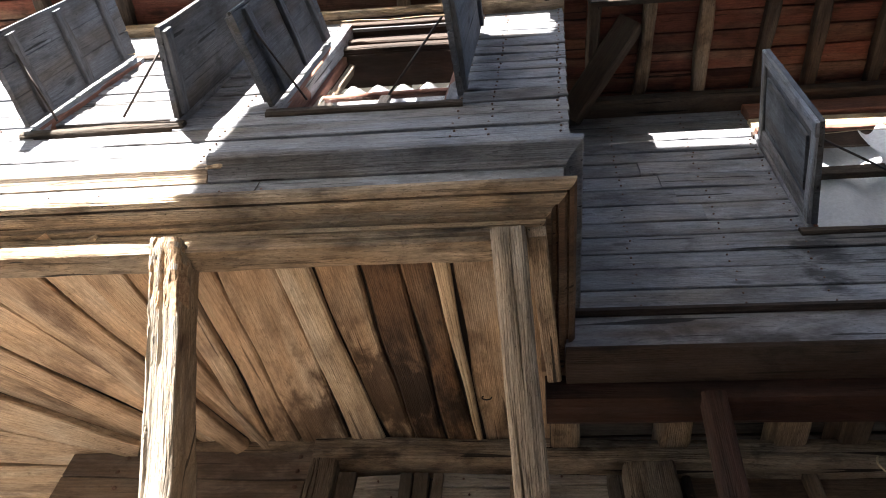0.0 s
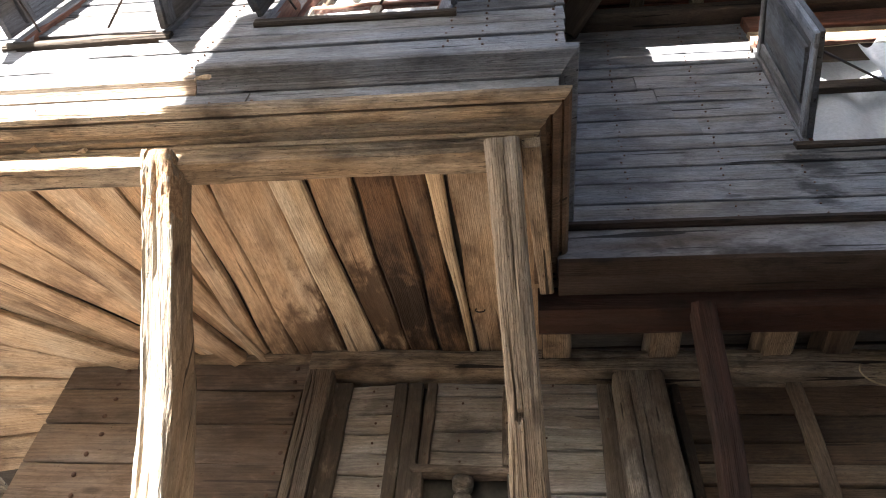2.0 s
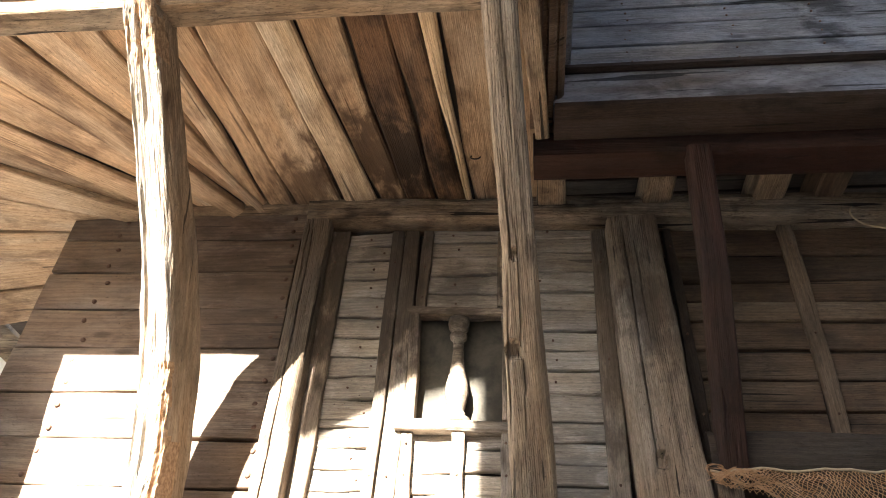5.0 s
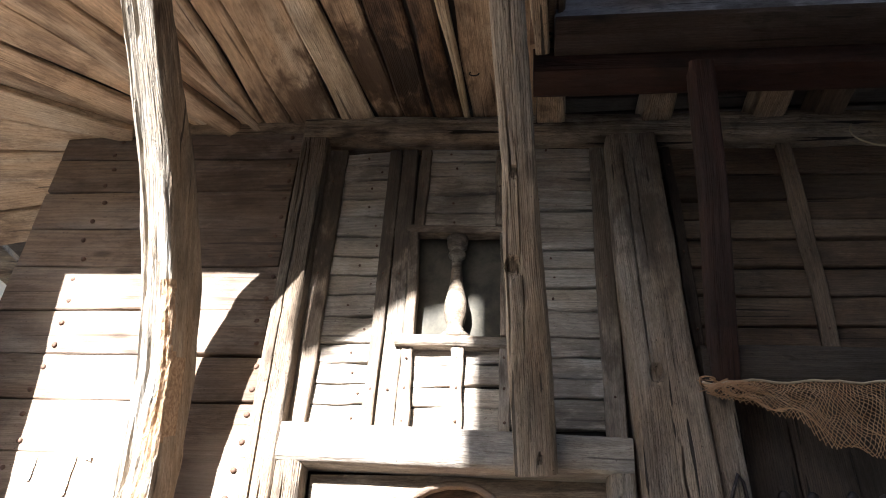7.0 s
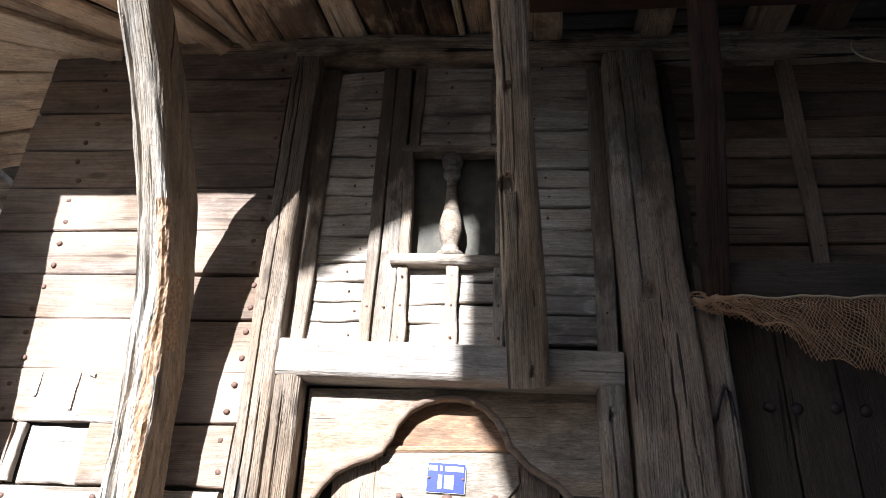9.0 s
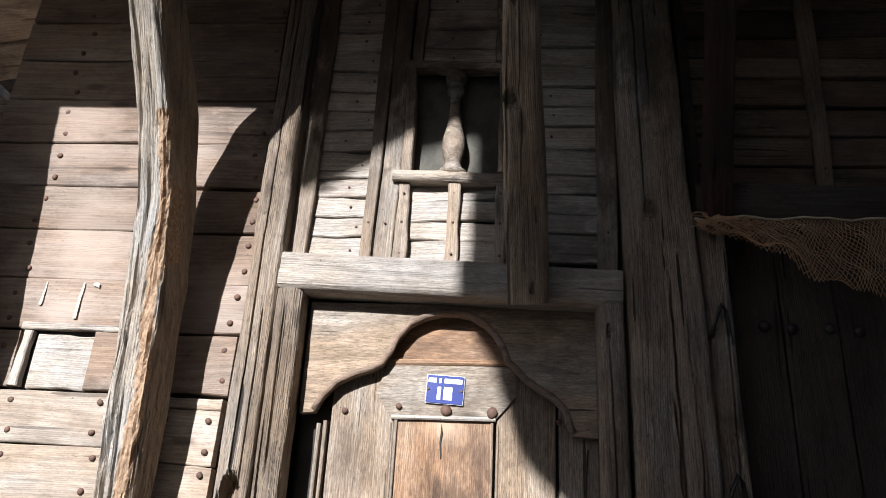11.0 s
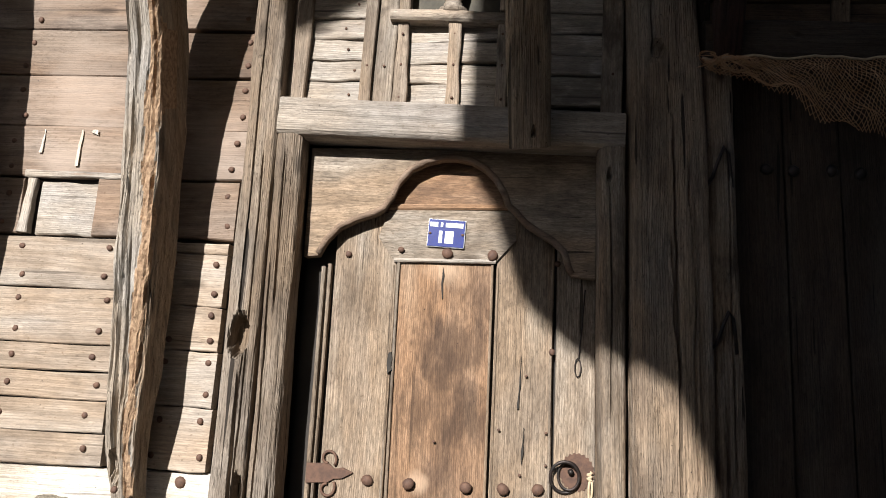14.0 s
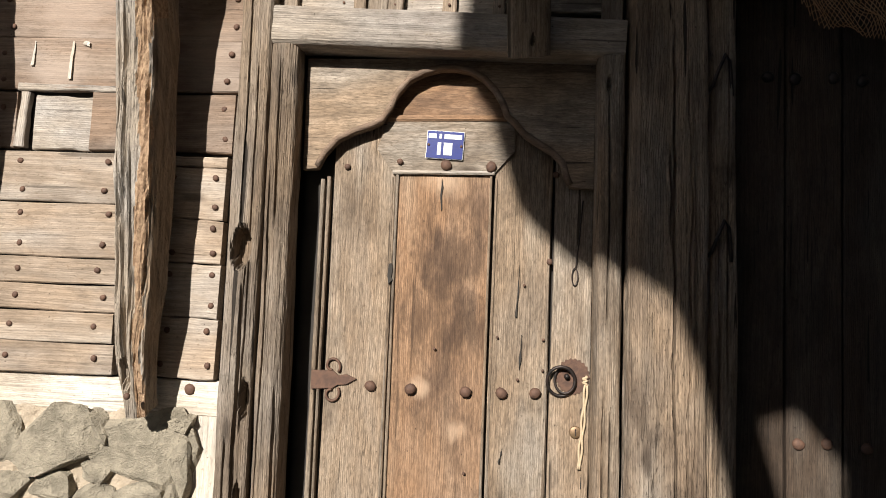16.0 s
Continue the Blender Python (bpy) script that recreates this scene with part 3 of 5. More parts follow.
# hatch panels under it, parted behind the brace
for x0, x1, zs in ((-1.97, -1.225, [1.37, 1.48, 1.59, 1.685, 1.78, 1.975, 2.16]), (-1.075, -0.85, [1.37, 1.58, 1.77, 1.925, 2.11, 2.15])):
    for z0, z1 in zip(zs, zs[1:]):
        plank("plank", (x0, W - 0.012, (z0 + z1) / 2), (x1 + rng.uniform(-.006, .006), W - 0.012, (z0 + z1) / 2 - 0.006), z1 - z0 - 0.003, 0.05, HATCH, left_wall, wob=0.003)
        for x in ((x0 + 0.03, x1 - 0.025) if x0 > -1.5 else (x0 + 0.36, x1 - 0.06, )):
            if z1 - z0 > 0.06:
                for f in ((0.22, 0.78) if z1 - z0 > 0.15 else (0.5,)):
                    nail(left_wall, x + rng.uniform(-.015, .015), W - 0.014, z0 + (z1 - z0) * f)
# pale mended square
plank("mended_board", (-1.592, W + 0.008, 2.265), (-1.372, W + 0.008, 2.262), 0.196, 0.02, PALE, left_wall, label="pale patch board let into the planks")
plank("strip", (-1.635, W - 0.008, 2.17), (-1.625, W - 0.008, 2.375), 0.035, 0.03, PALE, left_wall, normal=(0, -1, 0))
plank("strip", (-1.65, W - 0.010, 2.392), (-1.26, W - 0.010, 2.388), 0.026, 0.01, PALE, left_wall)
for x, z0, z1, w in ((-1.60, 2.47, 2.56, 0.010), (-1.455, 2.42, 2.56, 0.014), (-1.40, 2.545, 2.56, 0.03)):
    plank("paint_mark", (x, W - 0.0135, z0), (x + 0.006, W - 0.0135, z1), w, 0.0015, WHITED, left_wall, w1=w * 0.5, wob=0.002, cham=0.0003, label="old streak of white paint")

sill = thing("sill_board", "whitewashed sill board above the stone footing", "sill board", kind="structure")
plank("board", (-1.97, W + 0.01, 1.312), (-0.835, W + 0.01, 1.300), 0.122, 0.10, WHITED, sill, n=12)
nail(sill, -0.945, W + 0.008, 1.33, STUDS)
corner = thing("corner_post", "whitewashed lower end of a timber post", "post", kind="structure")
plank("post", (-0.865, W + 0.012, 0.0), (-0.868, W + 0.012, 1.262), 0.125, 0.12, WHITED, corner, n=12)

footing = thing("wall_footing", "rubble stone footing with earth mortar", "wall", kind="structure")
bm = bmesh.new()
bmesh.ops.create_grid(bm, x_segments=52, y_segments=62, size=0.5, matrix=Matrix.Translation((-1.45, W + 0.012, 0.6275)) @ Matrix.Rotation(math.pi / 2, 4, 'X') @ Matrix.Diagonal((1.04, 1.255, 1, 1)))
for v in bm.verts:
    v.co.y += 0.016 * noise.noise(v.co * 11) + 0.008 * noise.noise(v.co * 37)
rim = bmesh.ops.extrude_face_region(bm, geom=bm.faces[:])
for v in rim["geom"]:
    if isinstance(v, bmesh.types.BMVert):
        v.co.y = W + 0.16
bmesh.ops.recalc_face_normals(bm, faces=bm.faces)
part("mortar", bm, MORTAR, footing)


def stone_mesh(w, h, d, seed):
    """A split field stone with flat faces and sharp, chipped edges."""
    rngs = random.Random(seed)
    bm = bmesh.new()
    for _ in range(18):
        p = Vector((rngs.gauss(0, 1), rngs.gauss(0, 1), rngs.gauss(0, 1))).normalized()
        p *= (abs(p.x) ** 6 + abs(p.y) ** 6 + abs(p.z) ** 6) ** (-1 / 6)
        bm.verts.new((p.x * w * 0.55, max(p.y, -0.55) * d * 0.5, p.z * h * 0.57))
    res = bmesh.ops.convex_hull(bm, input=bm.verts[:])
    bmesh.ops.delete(bm, geom=[v for v in bm.verts if not v.link_faces], context='VERTS')
    bmesh.ops.subdivide_edges(bm, edges=bm.edges[:], cuts=3, use_grid_fill=True)
    off = Vector((seed * 1.7, seed * 0.9, seed * 2.3))
    for v in bm.verts:
        n = v.co.normalized()
        v.co += n * (0.009 * noise.noise(v.co * 12 + off) + 0.006 * noise.noise(v.co * 40 + off))
    me = bpy.data.meshes.new("stone")
    bm.to_mesh(me)
    bm.free()
    me.materials.append(STONE)
    return me


placed = [(-1.405, 1.140, 0.285, 0.20), (-1.09, 1.118, 0.335, 0.225), (-1.62, 1.13, 0.14, 0.20), (-1.80, 1.13, 0.2, 0.19), (-0.955, 1.215, 0.07, 0.06), (-0.96, 1.06, 0.07, 0.16),
          (-1.255, 1.19, 0.06, 0.10), (-1.25, 1.04, 0.09, 0.06), (-1.57, 0.965, 0.13, 0.14), (-1.42, 0.985, 0.12, 0.11), (-1.27, 0.945, 0.15, 0.10), (-1.10, 0.945, 0.15, 0.11), (-0.98, 0.93, 0.07, 0.13), (-1.75, 0.95, 0.18, 0.15), (-1.42, 0.875, 0.15, 0.07), (-1.20, 0.87, 0.16, 0.06)]
rng = random.Random(9)
z = 0.80
while z > 0.0:
    x = -1.95
    while x < -0.97:
        w = rng.uniform(0.16, 0.34)
        w = min(w, -0.93 - x)
        placed.append((x + w / 2, z, w, rng.uniform(0.15, 0.19)))
        x += w + 0.02
    z -= 0.19
for i, (x, z, w, h) in enumerate(placed):
    part("stone", stone_mesh(w * 1.10, h * 1.12, 0.16, i + 3), STONE, footing, "", pose(x, W + 0.020 + rng.uniform(-.012, .012), z, 0, rng.uniform(-7, 7), 0))

# ---- posts, lintel and arch of the entrance ----
frame_ = thing("door_frame", "cracked grey-brown oak frame round the entrance door", "door frame", kind="structure")
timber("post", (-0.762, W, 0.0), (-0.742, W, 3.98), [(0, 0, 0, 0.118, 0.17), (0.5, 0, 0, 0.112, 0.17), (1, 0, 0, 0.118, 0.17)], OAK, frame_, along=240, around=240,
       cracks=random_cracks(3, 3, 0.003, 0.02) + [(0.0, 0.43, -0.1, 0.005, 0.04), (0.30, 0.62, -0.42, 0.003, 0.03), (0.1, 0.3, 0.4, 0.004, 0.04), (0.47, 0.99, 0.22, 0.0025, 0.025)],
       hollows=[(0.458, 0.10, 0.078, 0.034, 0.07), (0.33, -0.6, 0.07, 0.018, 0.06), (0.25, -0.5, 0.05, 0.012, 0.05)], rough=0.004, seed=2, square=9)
timber("jamb", (-0.648, W, 0.2), (-0.650, W, 2.535), [(0, 0, 0, 0.10, 0.15), (0.4, 0, 0, 0.092, 0.15), (1, 0, 0, 0.097, 0.15)], OAK, frame_, along=150, around=200,
       cracks=random_cracks(6, 2, 0.003, 0.015) + [(0.72, 0.98, 0.1, 0.0035, 0.02), (0.0, 0.5, -0.6, 0.005, 0.03), (0.2, 0.75, 0.45, 0.003, 0.02)], rough=0.005, seed=5)
timber("jamb", (0.475, W, 0.2), (0.470, W, 2.50), [(0, 0, 0, 0.085, 0.15), (1, 0, 0, 0.09, 0.15)], DOOR, frame_, along=130, around=100,
       cracks=random_cracks(13, 2, 0.004, 0.03) + [(0.6, 0.95, 0.1, 0.004, 0.02), (0.1, 0.5, -0.2, 0.004, 0.02)], hollows=[(0.955, 0.3, 0.02, 0.012, 0.03)], rough=0.004, seed=7)
timber("lintel", (-0.692, W - 0.005, 2.605), (0.512, W - 0.005, 2.558), [(0, 0, 0, 0.14, 0.15), (1, 0, 0, 0.128, 0.15)], PALE, frame_, along=50, around=36,
       cracks=[(0.1, 0.5, 0.3, 0.003, 0.01), (0.55, 0.9, -0.2, 0.003, 0.01)], rough=0.003, square=7, seed=8)
timber("post", (0.642, W - 0.02, 0.0), (0.642, W - 0.02, 3.925), [(0, -0.011, 0, 0.25, 0.2), (0.5, -0.010, 0.01, 0.250, 0.2), (0.72, 0.002, 0, 0.234, 0.19), (0.86, 0.008, 0, 0.222, 0.19), (1, 0.012, 0, 0.208, 0.18)], GREYOAK, frame_, square=9, along=220, around=300,
       cracks=random_cracks(8, 3, 0.003, 0.02) + [(0.0, 0.66, -0.13, 0.0045, 0.045), (0.82, 0.97, 0.05, 0.002, 0.02), (0.02, 0.22, 0.02, 0.004, 0.03), (0.47, 0.56, 0.02, 0.004, 0.04), (0.72, 0.98, 0.4, 0.003, 0.03), (0.1, 0.3, -0.5, 0.003, 0.02)],
       hollows=[(0.722, 0.25, 0.035, 0.024, 0.03)], rough=0.006, seed=11)
timber("side_post", (0.828, W - 0.01, 0.0), (0.822, W - 0.01, 2.83), [(0, 0, 0, 0.10, 0.16), (1, 0, 0, 0.095, 0.16)], GREYOAK, frame_, along=130, around=160,
       cracks=random_cracks(12, 2, 0.003, 0.02) + [(0.1, 0.6, 0.2, 0.004, 0.02), (0.5, 0.9, -0.3, 0.004, 0.02)], rough=0.006, seed=12)

arch = [(-0.59, 2.115), (-0.54, 2.12), (-0.515, 2.17), (-0.47, 2.22), (-0.41, 2.25), (-0.35, 2.27), (-0.315, 2.29), (-0.30, 2.315), (-0.285, 2.335), (-0.27, 2.38),
        (-0.225, 2.435), (-0.17, 2.465), (-0.11, 2.48), (-0.06, 2.48), (-0.01, 2.47), (0.04, 2.44), (0.08, 2.40), (0.11, 2.35), (0.125, 2.305), (0.15, 2.285),
        (0.185, 2.245), (0.23, 2.215), (0.28, 2.185), (0.32, 2.145), (0.335, 2.09), (0.345, 2.07), (0.425, 2.065)]
bm = solid_outline(arch + [(0.425, 2.515), (-0.59, 2.515)], W + 0.03, W + 0.075)
part("arch_board", bm, DOOR, frame_, "ogee arched board over the door")
lip = tube_mesh([(x, W + 0.032, z + 0.008) for x, z in arch[1:-1]], 0.012, 8)
part("arch_moulding", lip, PLANK, frame_)
part("step", box_bm(-0.75, 0.62, W - 0.25, W + 0.1, 0.0, 0.22, 0.02), STONE, frame_)

# ---- the entrance door ----
door = thing("door_1", "weathered brown boarded door with iron studs and ring", "door", kind="structure")
D = W + 0.08
VERT = (0, -1, 0)
part("backing", box_bm(-0.60, 0.43, D + 0.03, D + 0.07, 0.2, 2.5), DARK, door)
for x0, x1, z1, mat, name, yy in ((-0.545, -0.525, 2.09, DOOR, "moulding", 0.0), (-0.520, -0.505, 2.10, DOOR, "moulding", -0.006), (-0.495, -0.27, 2.29, DOOR, "stile", 0.0),
                                  (0.08, 0.288, 2.33, DOOR, "board", 0.002), (0.292, 0.43, 2.30, DOOR, "stile", -0.004)):
    plank(name, ((x0 + x1) / 2 - 0.004, D + yy, 0.24), ((x0 + x1) / 2 + 0.006, D + yy, z1), x1 - x0 - 0.004, 0.03, mat, door, wob=0.002, cham=0.003, n=10)
plank("panel", (-0.098, D + 0.004, 0.24), (-0.092, D + 0.004, 2.115), 0.332, 0.03, PANEL, door, wob=0.002, n=10, label="darker brown centre panel")
for x in (-0.262, 0.070):
    plank("panel_moulding", (x - 0.003, D - 0.006, 0.24), (x + 0.004, D - 0.006, 2.11), 0.009, 0.012, DOOR, door, wob=0.001, cham=0.003)
part("top_rail", solid_outline([(-0.275, 2.115), (0.085, 2.12), (0.155, 2.20), (0.15, 2.305), (-0.30, 2.30), (-0.335, 2.20)], D - 0.008, D + 0.03), DOOR, door)
# pale wood puts the edge's highlight into the colour
plank("rail_moulding", (-0.275, D - 0.013, 2.118), (0.085, D - 0.013, 2.122), 0.014, 0.012, PALE, door, wob=0.001)
plank("rail_moulding", (-0.30, D - 0.015, 2.312), (0.16, D - 0.015, 2.318), 0.022, 0.02, PANEL, door, wob=0.001, cham=0.007)
part("top_panel", box_bm(-0.42, 0.30, D + 0.006, D + 0.03, 2.30, 2.50), PANEL, door)
for x, z in ((-0.325, 1.362), (-0.185, 1.358), (0.008, 1.356), (0.131, 1.358), (0.246, 1.362), (-0.085, 2.145), (0.073, 2.142)):
    nail(door, x, D - 0.006 - (0.006 if z > 2 else 0), z, STUDS, "stud")
for x, z in ((-0.44, 2.135), (-0.25, 2.155), (0.30, 2.12), (0.285, 1.815), (0.27, 1.545), (0.112, 1.548), (0.185, 1.405), (0.01, 1.08), (0.20, 1.73), (0.27, 1.44), (-0.105, 1.50)):
    nail(door, x, D - 0.006 - (0.008 if z > 2.14 else 0), z, NAILS if z > 1.8 else TACKS, "nail")
# iron ring on its pierced plate
ring_plate = part("ring_plate", solid_outline([(0.372 + (0.056 + 0.003 * math.cos(22 * t)) * math.cos(t), 1.425 + (0.060 + 0.003 * math.cos(22 * t)) * math.sin(t)) for t in np.linspace(0, 2 * math.pi, 90)[:-1]], D - 0.009, D), IRON, door, "rusted scalloped iron plate")
part("ring", tube_mesh([(0.332 + 0.047 * math.cos(t), D - 0.022 - 0.012 * math.sin(t), 1.408 + 0.050 * math.sin(t)) for t in np.linspace(0, 2 * math.pi, 30)[:-1]], 0.0058, 8, True), DARKIRON, door, "dark iron pull ring")
part("ring", tube_mesh([(0.345 + 0.034 * math.cos(t), D - 0.018 - 0.006 * math.cos(t), 1.412 + 0.044 * math.sin(t)) for t in np.linspace(0, 2 * math.pi, 26)[:-1]], 0.0048, 8, True), DARKIRON, door, "dark iron pull ring")
part("boss", tube_mesh([(0.352, D, 1.425), (0.352, D - 0.024, 1.425), (0.352, D - 0.028, 1.425)], [0.011, 0.009, 0.003], 10), DARKIRON, door)
# strap hinge with curls
hinge = part("hinge", solid_outline([(-0.535, 1.345), (-0.46, 1.35), (-0.44, 1.362), (-0.41, 1.365), (-0.375, 1.385), (-0.41, 1.40), (-0.44, 1.395), (-0.46, 1.412), (-0.535, 1.41)], D - 0.011, D - 0.002), IRON, door, "rusted iron hinge with curled ends")
for sgn in (1, -1):
    part("curl", tube_mesh([(-0.470 + 0.024 * f * math.cos(1.2 + t) + 0.008, D - 0.009, 1.379 + sgn * (0.054 + 0.026 * f * math.sin(1.2 + t) - 0.006)) for t, f in ((v, 1 - v / 7.5) for v in np.linspace(-1.9, 3.6, 16))], 0.005, 6), IRON, hinge)
part("lock", tube_mesh([(0.385, D, 1.238), (0.385, D - 0.010, 1.238), (0.385, D - 0.012, 1.238)], [0.021, 0.021, 0.018], 20), BRASS, door, "round brass lock cylinder")
part("keyhole", box_bm(0.3835, 0.3865, D - 0.0135, D - 0.0115, 1.226, 1.250), DARKIRON, door)
for dx in (0.0, 0.008):
    part("cord", tube_mesh([(0.414 + dx - 0.020 * k / 21 - 0.002 * math.sin(k * 0.9 + dx * 300), D - 0.014, 1.40 - 0.0135 * k) for k in range(22)], 0.0042, 6), TWINE, door, "frayed twine hanging from the ring plate")
part("cord_knot", tube_mesh([(0.413 + 0.008 * math.cos(t * 2), D - 0.016, 1.40 + 0.004 * t) for t in np.linspace(0, 7, 18)], 0.004, 6), TWINE, door)
part("split", solid_outline([(-0.100, 2.10), (-0.094, 2.07), (-0.099, 2.04), (-0.096, 1.99), (-0.099, 1.985), (-0.104, 2.04), (-0.101, 2.07)], D - 0.0015, D + 0.006), DARK, door)
part("notch", solid_outline([(-0.276, 1.79), (-0.266, 1.795), (-0.262, 1.77), (-0.266, 1.745), (-0.260, 1.735), (-0.276, 1.72), (-0.280, 1.75)], D - 0.0118, D + 0.004), DARK, door)
for x, z0, z1 in ((0.175, 1.62, 1.80), (0.19, 1.44, 1.56), (0.405, 1.05, 1.22), (0.40, 1.30, 1.36), (0.13, 1.12, 1.17)):
    plank("split", (x, D - 0.0065, z0), (x + 0.006, D - 0.0065, z1), 0.004, 0.004, DARK, door, w1=0.002, wob=0.003, n=9, cham=0.0005)
for x0, x1 in ((0.277, 0.281), (0.086, 0.091), (-0.281, -0.277)):
    plank("bead", ((x0 + x1) / 2 - 0.003, D - 0.003, 0.24), ((x0 + x1) / 2 + 0.004, D - 0.003, 2.10), x1 - x0 + 0.004, 0.01, DOOR, door, wob=0.001, cham=0.003)
part("wire_loop", tube_mesh([(0.395, D - 0.01, 2.03), (0.385, D - 0.012, 1.90), (0.375, D - 0.012, 1.80)] + [(0.372 + 0.010 * math.sin(t), D - 0.012, 1.765 + 0.03 * math.cos(t)) for t in np.linspace(0, 6.1, 14)], 0.0022, 6), DARKIRON, door, "loop of wire on a nail")

plate_m = pose(-0.0915, D - 0.016, 2.216, 0, 3.0, 0)
plate = thing("number_plate", "small blue enamel house plate with white rim", "sign")
part("rim", box_bm(-0.066, 0.066, -0.002, 0.002, -0.050, 0.050, 0.001), ENAMEL, plate, "", plate_m)
plate_face = part("face", box_bm(-0.0645, 0.0645, -0.004, 0.001, -0.0485, 0.0485, 0.001), BLUE, plate, "", plate_m)
for x0, x1, z0, z1 in ((-0.060, -0.032, 0.022, 0.038), (-0.022, -0.014, 0.022, 0.038), (-0.004, 0.058, 0.022, 0.038), (-0.026, -0.014, -0.036, 0.008), (-0.004, 0.026, -0.036, 0.008)):
    part("bar", box_bm(x0, x1, -0.0055, -0.0035, z0, z1), ENAMEL, plate_face, "", plate_m)
for x in (-0.058, 0.058):
    nail(plate, -0.0915 + x, D - 0.021, 2.214 - x * 0.05, TACKS, "screw")

# ---- the boarded panel and little window above the door ----
panel = thing("wall_over_door", "pale clapboards under vertical battens above the door", "wall", kind="structure")
rng = random.Random(21)
part("backing", box_bm(-0.66, 0.56, W + 0.05, W + 0.16, 2.62, 3.0), DARK, panel)
part("backing", box_bm(-0.66, -0.28, W + 0.05, W + 0.16, 3.0, 3.97), DARK, panel)
part("backing", box_bm(0.10, 0.56, W + 0.05, W + 0.16, 3.0, 3.97), DARK, panel)
part("backing", box_bm(-0.28, 0.10, W + 0.05, W + 0.16, 3.52, 3.97), DARK, panel)
zs = [2.66, 2.77, 2.85, 2.935, 3.015, 3.13, 3.23, 3.32, 3.41, 3.51, 3.61, 3.71, 3.81, 3.89, 3.97]
for x0, x1, lo, hi, sh in ((-0.64, -0.37, 2.6, 4.0, 0.0), (-0.27, 0.09, 2.6, 3.02, -0.012), (-0.27, 0.09, 3.5, 4.0, 0.01), (0.08, 0.50, 2.6, 4.0, 0.02)):
    for z0, z1 in zip(zs, zs[1:]):
        if z1 > hi or z0 < lo:
            continue
        t = rng.uniform(-0.006, 0.006)
        plank("clapboard", (x0, W + 0.016 + rng.uniform(-.004, .004), (z0 + z1) / 2 + sh + t), (x1, W + 0.016, (z0 + z1) / 2 + sh - t), z1 - z0 - 0.003, 0.025, PALE, panel,
              normal=(0, -1, 0.06), wob=0.0045, n=9)
        for f in (0.5,):
            nail(panel, x0 + 0.16 + rng.uniform(-.05, .05), W + 0.013, (z0 + z1) / 2 + sh, TACKS)


def batten(x0, x1, xt0, xt1, z0, z1, y=-0.012, mat=BATTEN, th=0.03):
    ob = plank("batten", ((x0 + x1) / 2, W + y, z0), ((xt0 + xt1) / 2, W + y, z1), x1 - x0 - 0.003, th, mat, panel, w1=xt1 - xt0 - 0.003, wob=0.004, n=10)
    for f in (0.12, 0.5, 0.86):
        nail(panel, (x0 + x1) / 2 + (xt0 + xt1 - x0 - x1) / 2 * f, W + y - 0.002, z0 + (z1 - z0) * f, TACKS)
    return ob


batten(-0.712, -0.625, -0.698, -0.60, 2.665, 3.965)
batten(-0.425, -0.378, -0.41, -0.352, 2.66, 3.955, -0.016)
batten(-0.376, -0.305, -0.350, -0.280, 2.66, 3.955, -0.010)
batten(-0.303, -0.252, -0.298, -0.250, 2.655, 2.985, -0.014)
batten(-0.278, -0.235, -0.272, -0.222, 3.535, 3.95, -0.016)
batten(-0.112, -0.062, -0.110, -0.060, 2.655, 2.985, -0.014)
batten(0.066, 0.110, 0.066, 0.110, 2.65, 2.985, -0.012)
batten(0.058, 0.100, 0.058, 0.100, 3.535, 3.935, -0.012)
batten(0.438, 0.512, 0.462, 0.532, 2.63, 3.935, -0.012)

little = thing("window_1", "small open window with a carved baluster", "window", kind="structure")
plank("head", (-0.305, W - 0.024, 3.520), (0.112, W - 0.024, 3.510), 0.034, 0.06, BATTEN, little)
plank("sill", (-0.322, W - 0.034, 3.008), (0.118, W - 0.034, 2.998), 0.042, 0.08, BATTEN, little, cham=0.008)
plank("stile", (-0.272, W - 0.016, 3.03), (-0.278, W - 0.016, 3.505), 0.040, 0.07, BATTEN, little)
plank("stile", (0.092, W - 0.016, 3.03), (0.090, W - 0.016, 3.505), 0.030, 0.07, BATTEN, little)
part("pane", box_bm(-0.28, 0.11, W + 0.062, W + 0.075, 3.0, 3.52), DUSTY, little, "dusty grey board behind the baluster")
prof = [(0.0, 0.055), (0.02, 0.055), (0.03, 0.032), (0.045, 0.036), (0.055, 0.028), (0.075, 0.036), (0.12, 0.046), (0.165, 0.044), (0.21, 0.033), (0.27, 0.024), (0.33, 0.021),
        (0.365, 0.022), (0.375, 0.034), (0.39, 0.036), (0.40, 0.027), (0.41, 0.027), (0.42, 0.04), (0.445, 0.044), (0.465, 0.044)]
part("baluster", tube_mesh([(-0.098, W + 0.014, 3.022 + h) for h, r in prof], [r for h, r in prof], 16), BATTEN, little, "carved wooden baluster")

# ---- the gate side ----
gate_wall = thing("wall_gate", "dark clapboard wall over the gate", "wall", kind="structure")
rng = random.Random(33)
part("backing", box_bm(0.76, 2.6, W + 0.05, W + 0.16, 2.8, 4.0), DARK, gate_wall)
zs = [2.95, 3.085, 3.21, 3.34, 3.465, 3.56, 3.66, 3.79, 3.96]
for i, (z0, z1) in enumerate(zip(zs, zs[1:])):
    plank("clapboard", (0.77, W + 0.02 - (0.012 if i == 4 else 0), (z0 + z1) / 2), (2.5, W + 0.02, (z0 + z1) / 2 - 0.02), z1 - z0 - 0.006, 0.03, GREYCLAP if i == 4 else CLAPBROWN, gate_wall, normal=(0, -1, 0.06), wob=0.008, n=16)
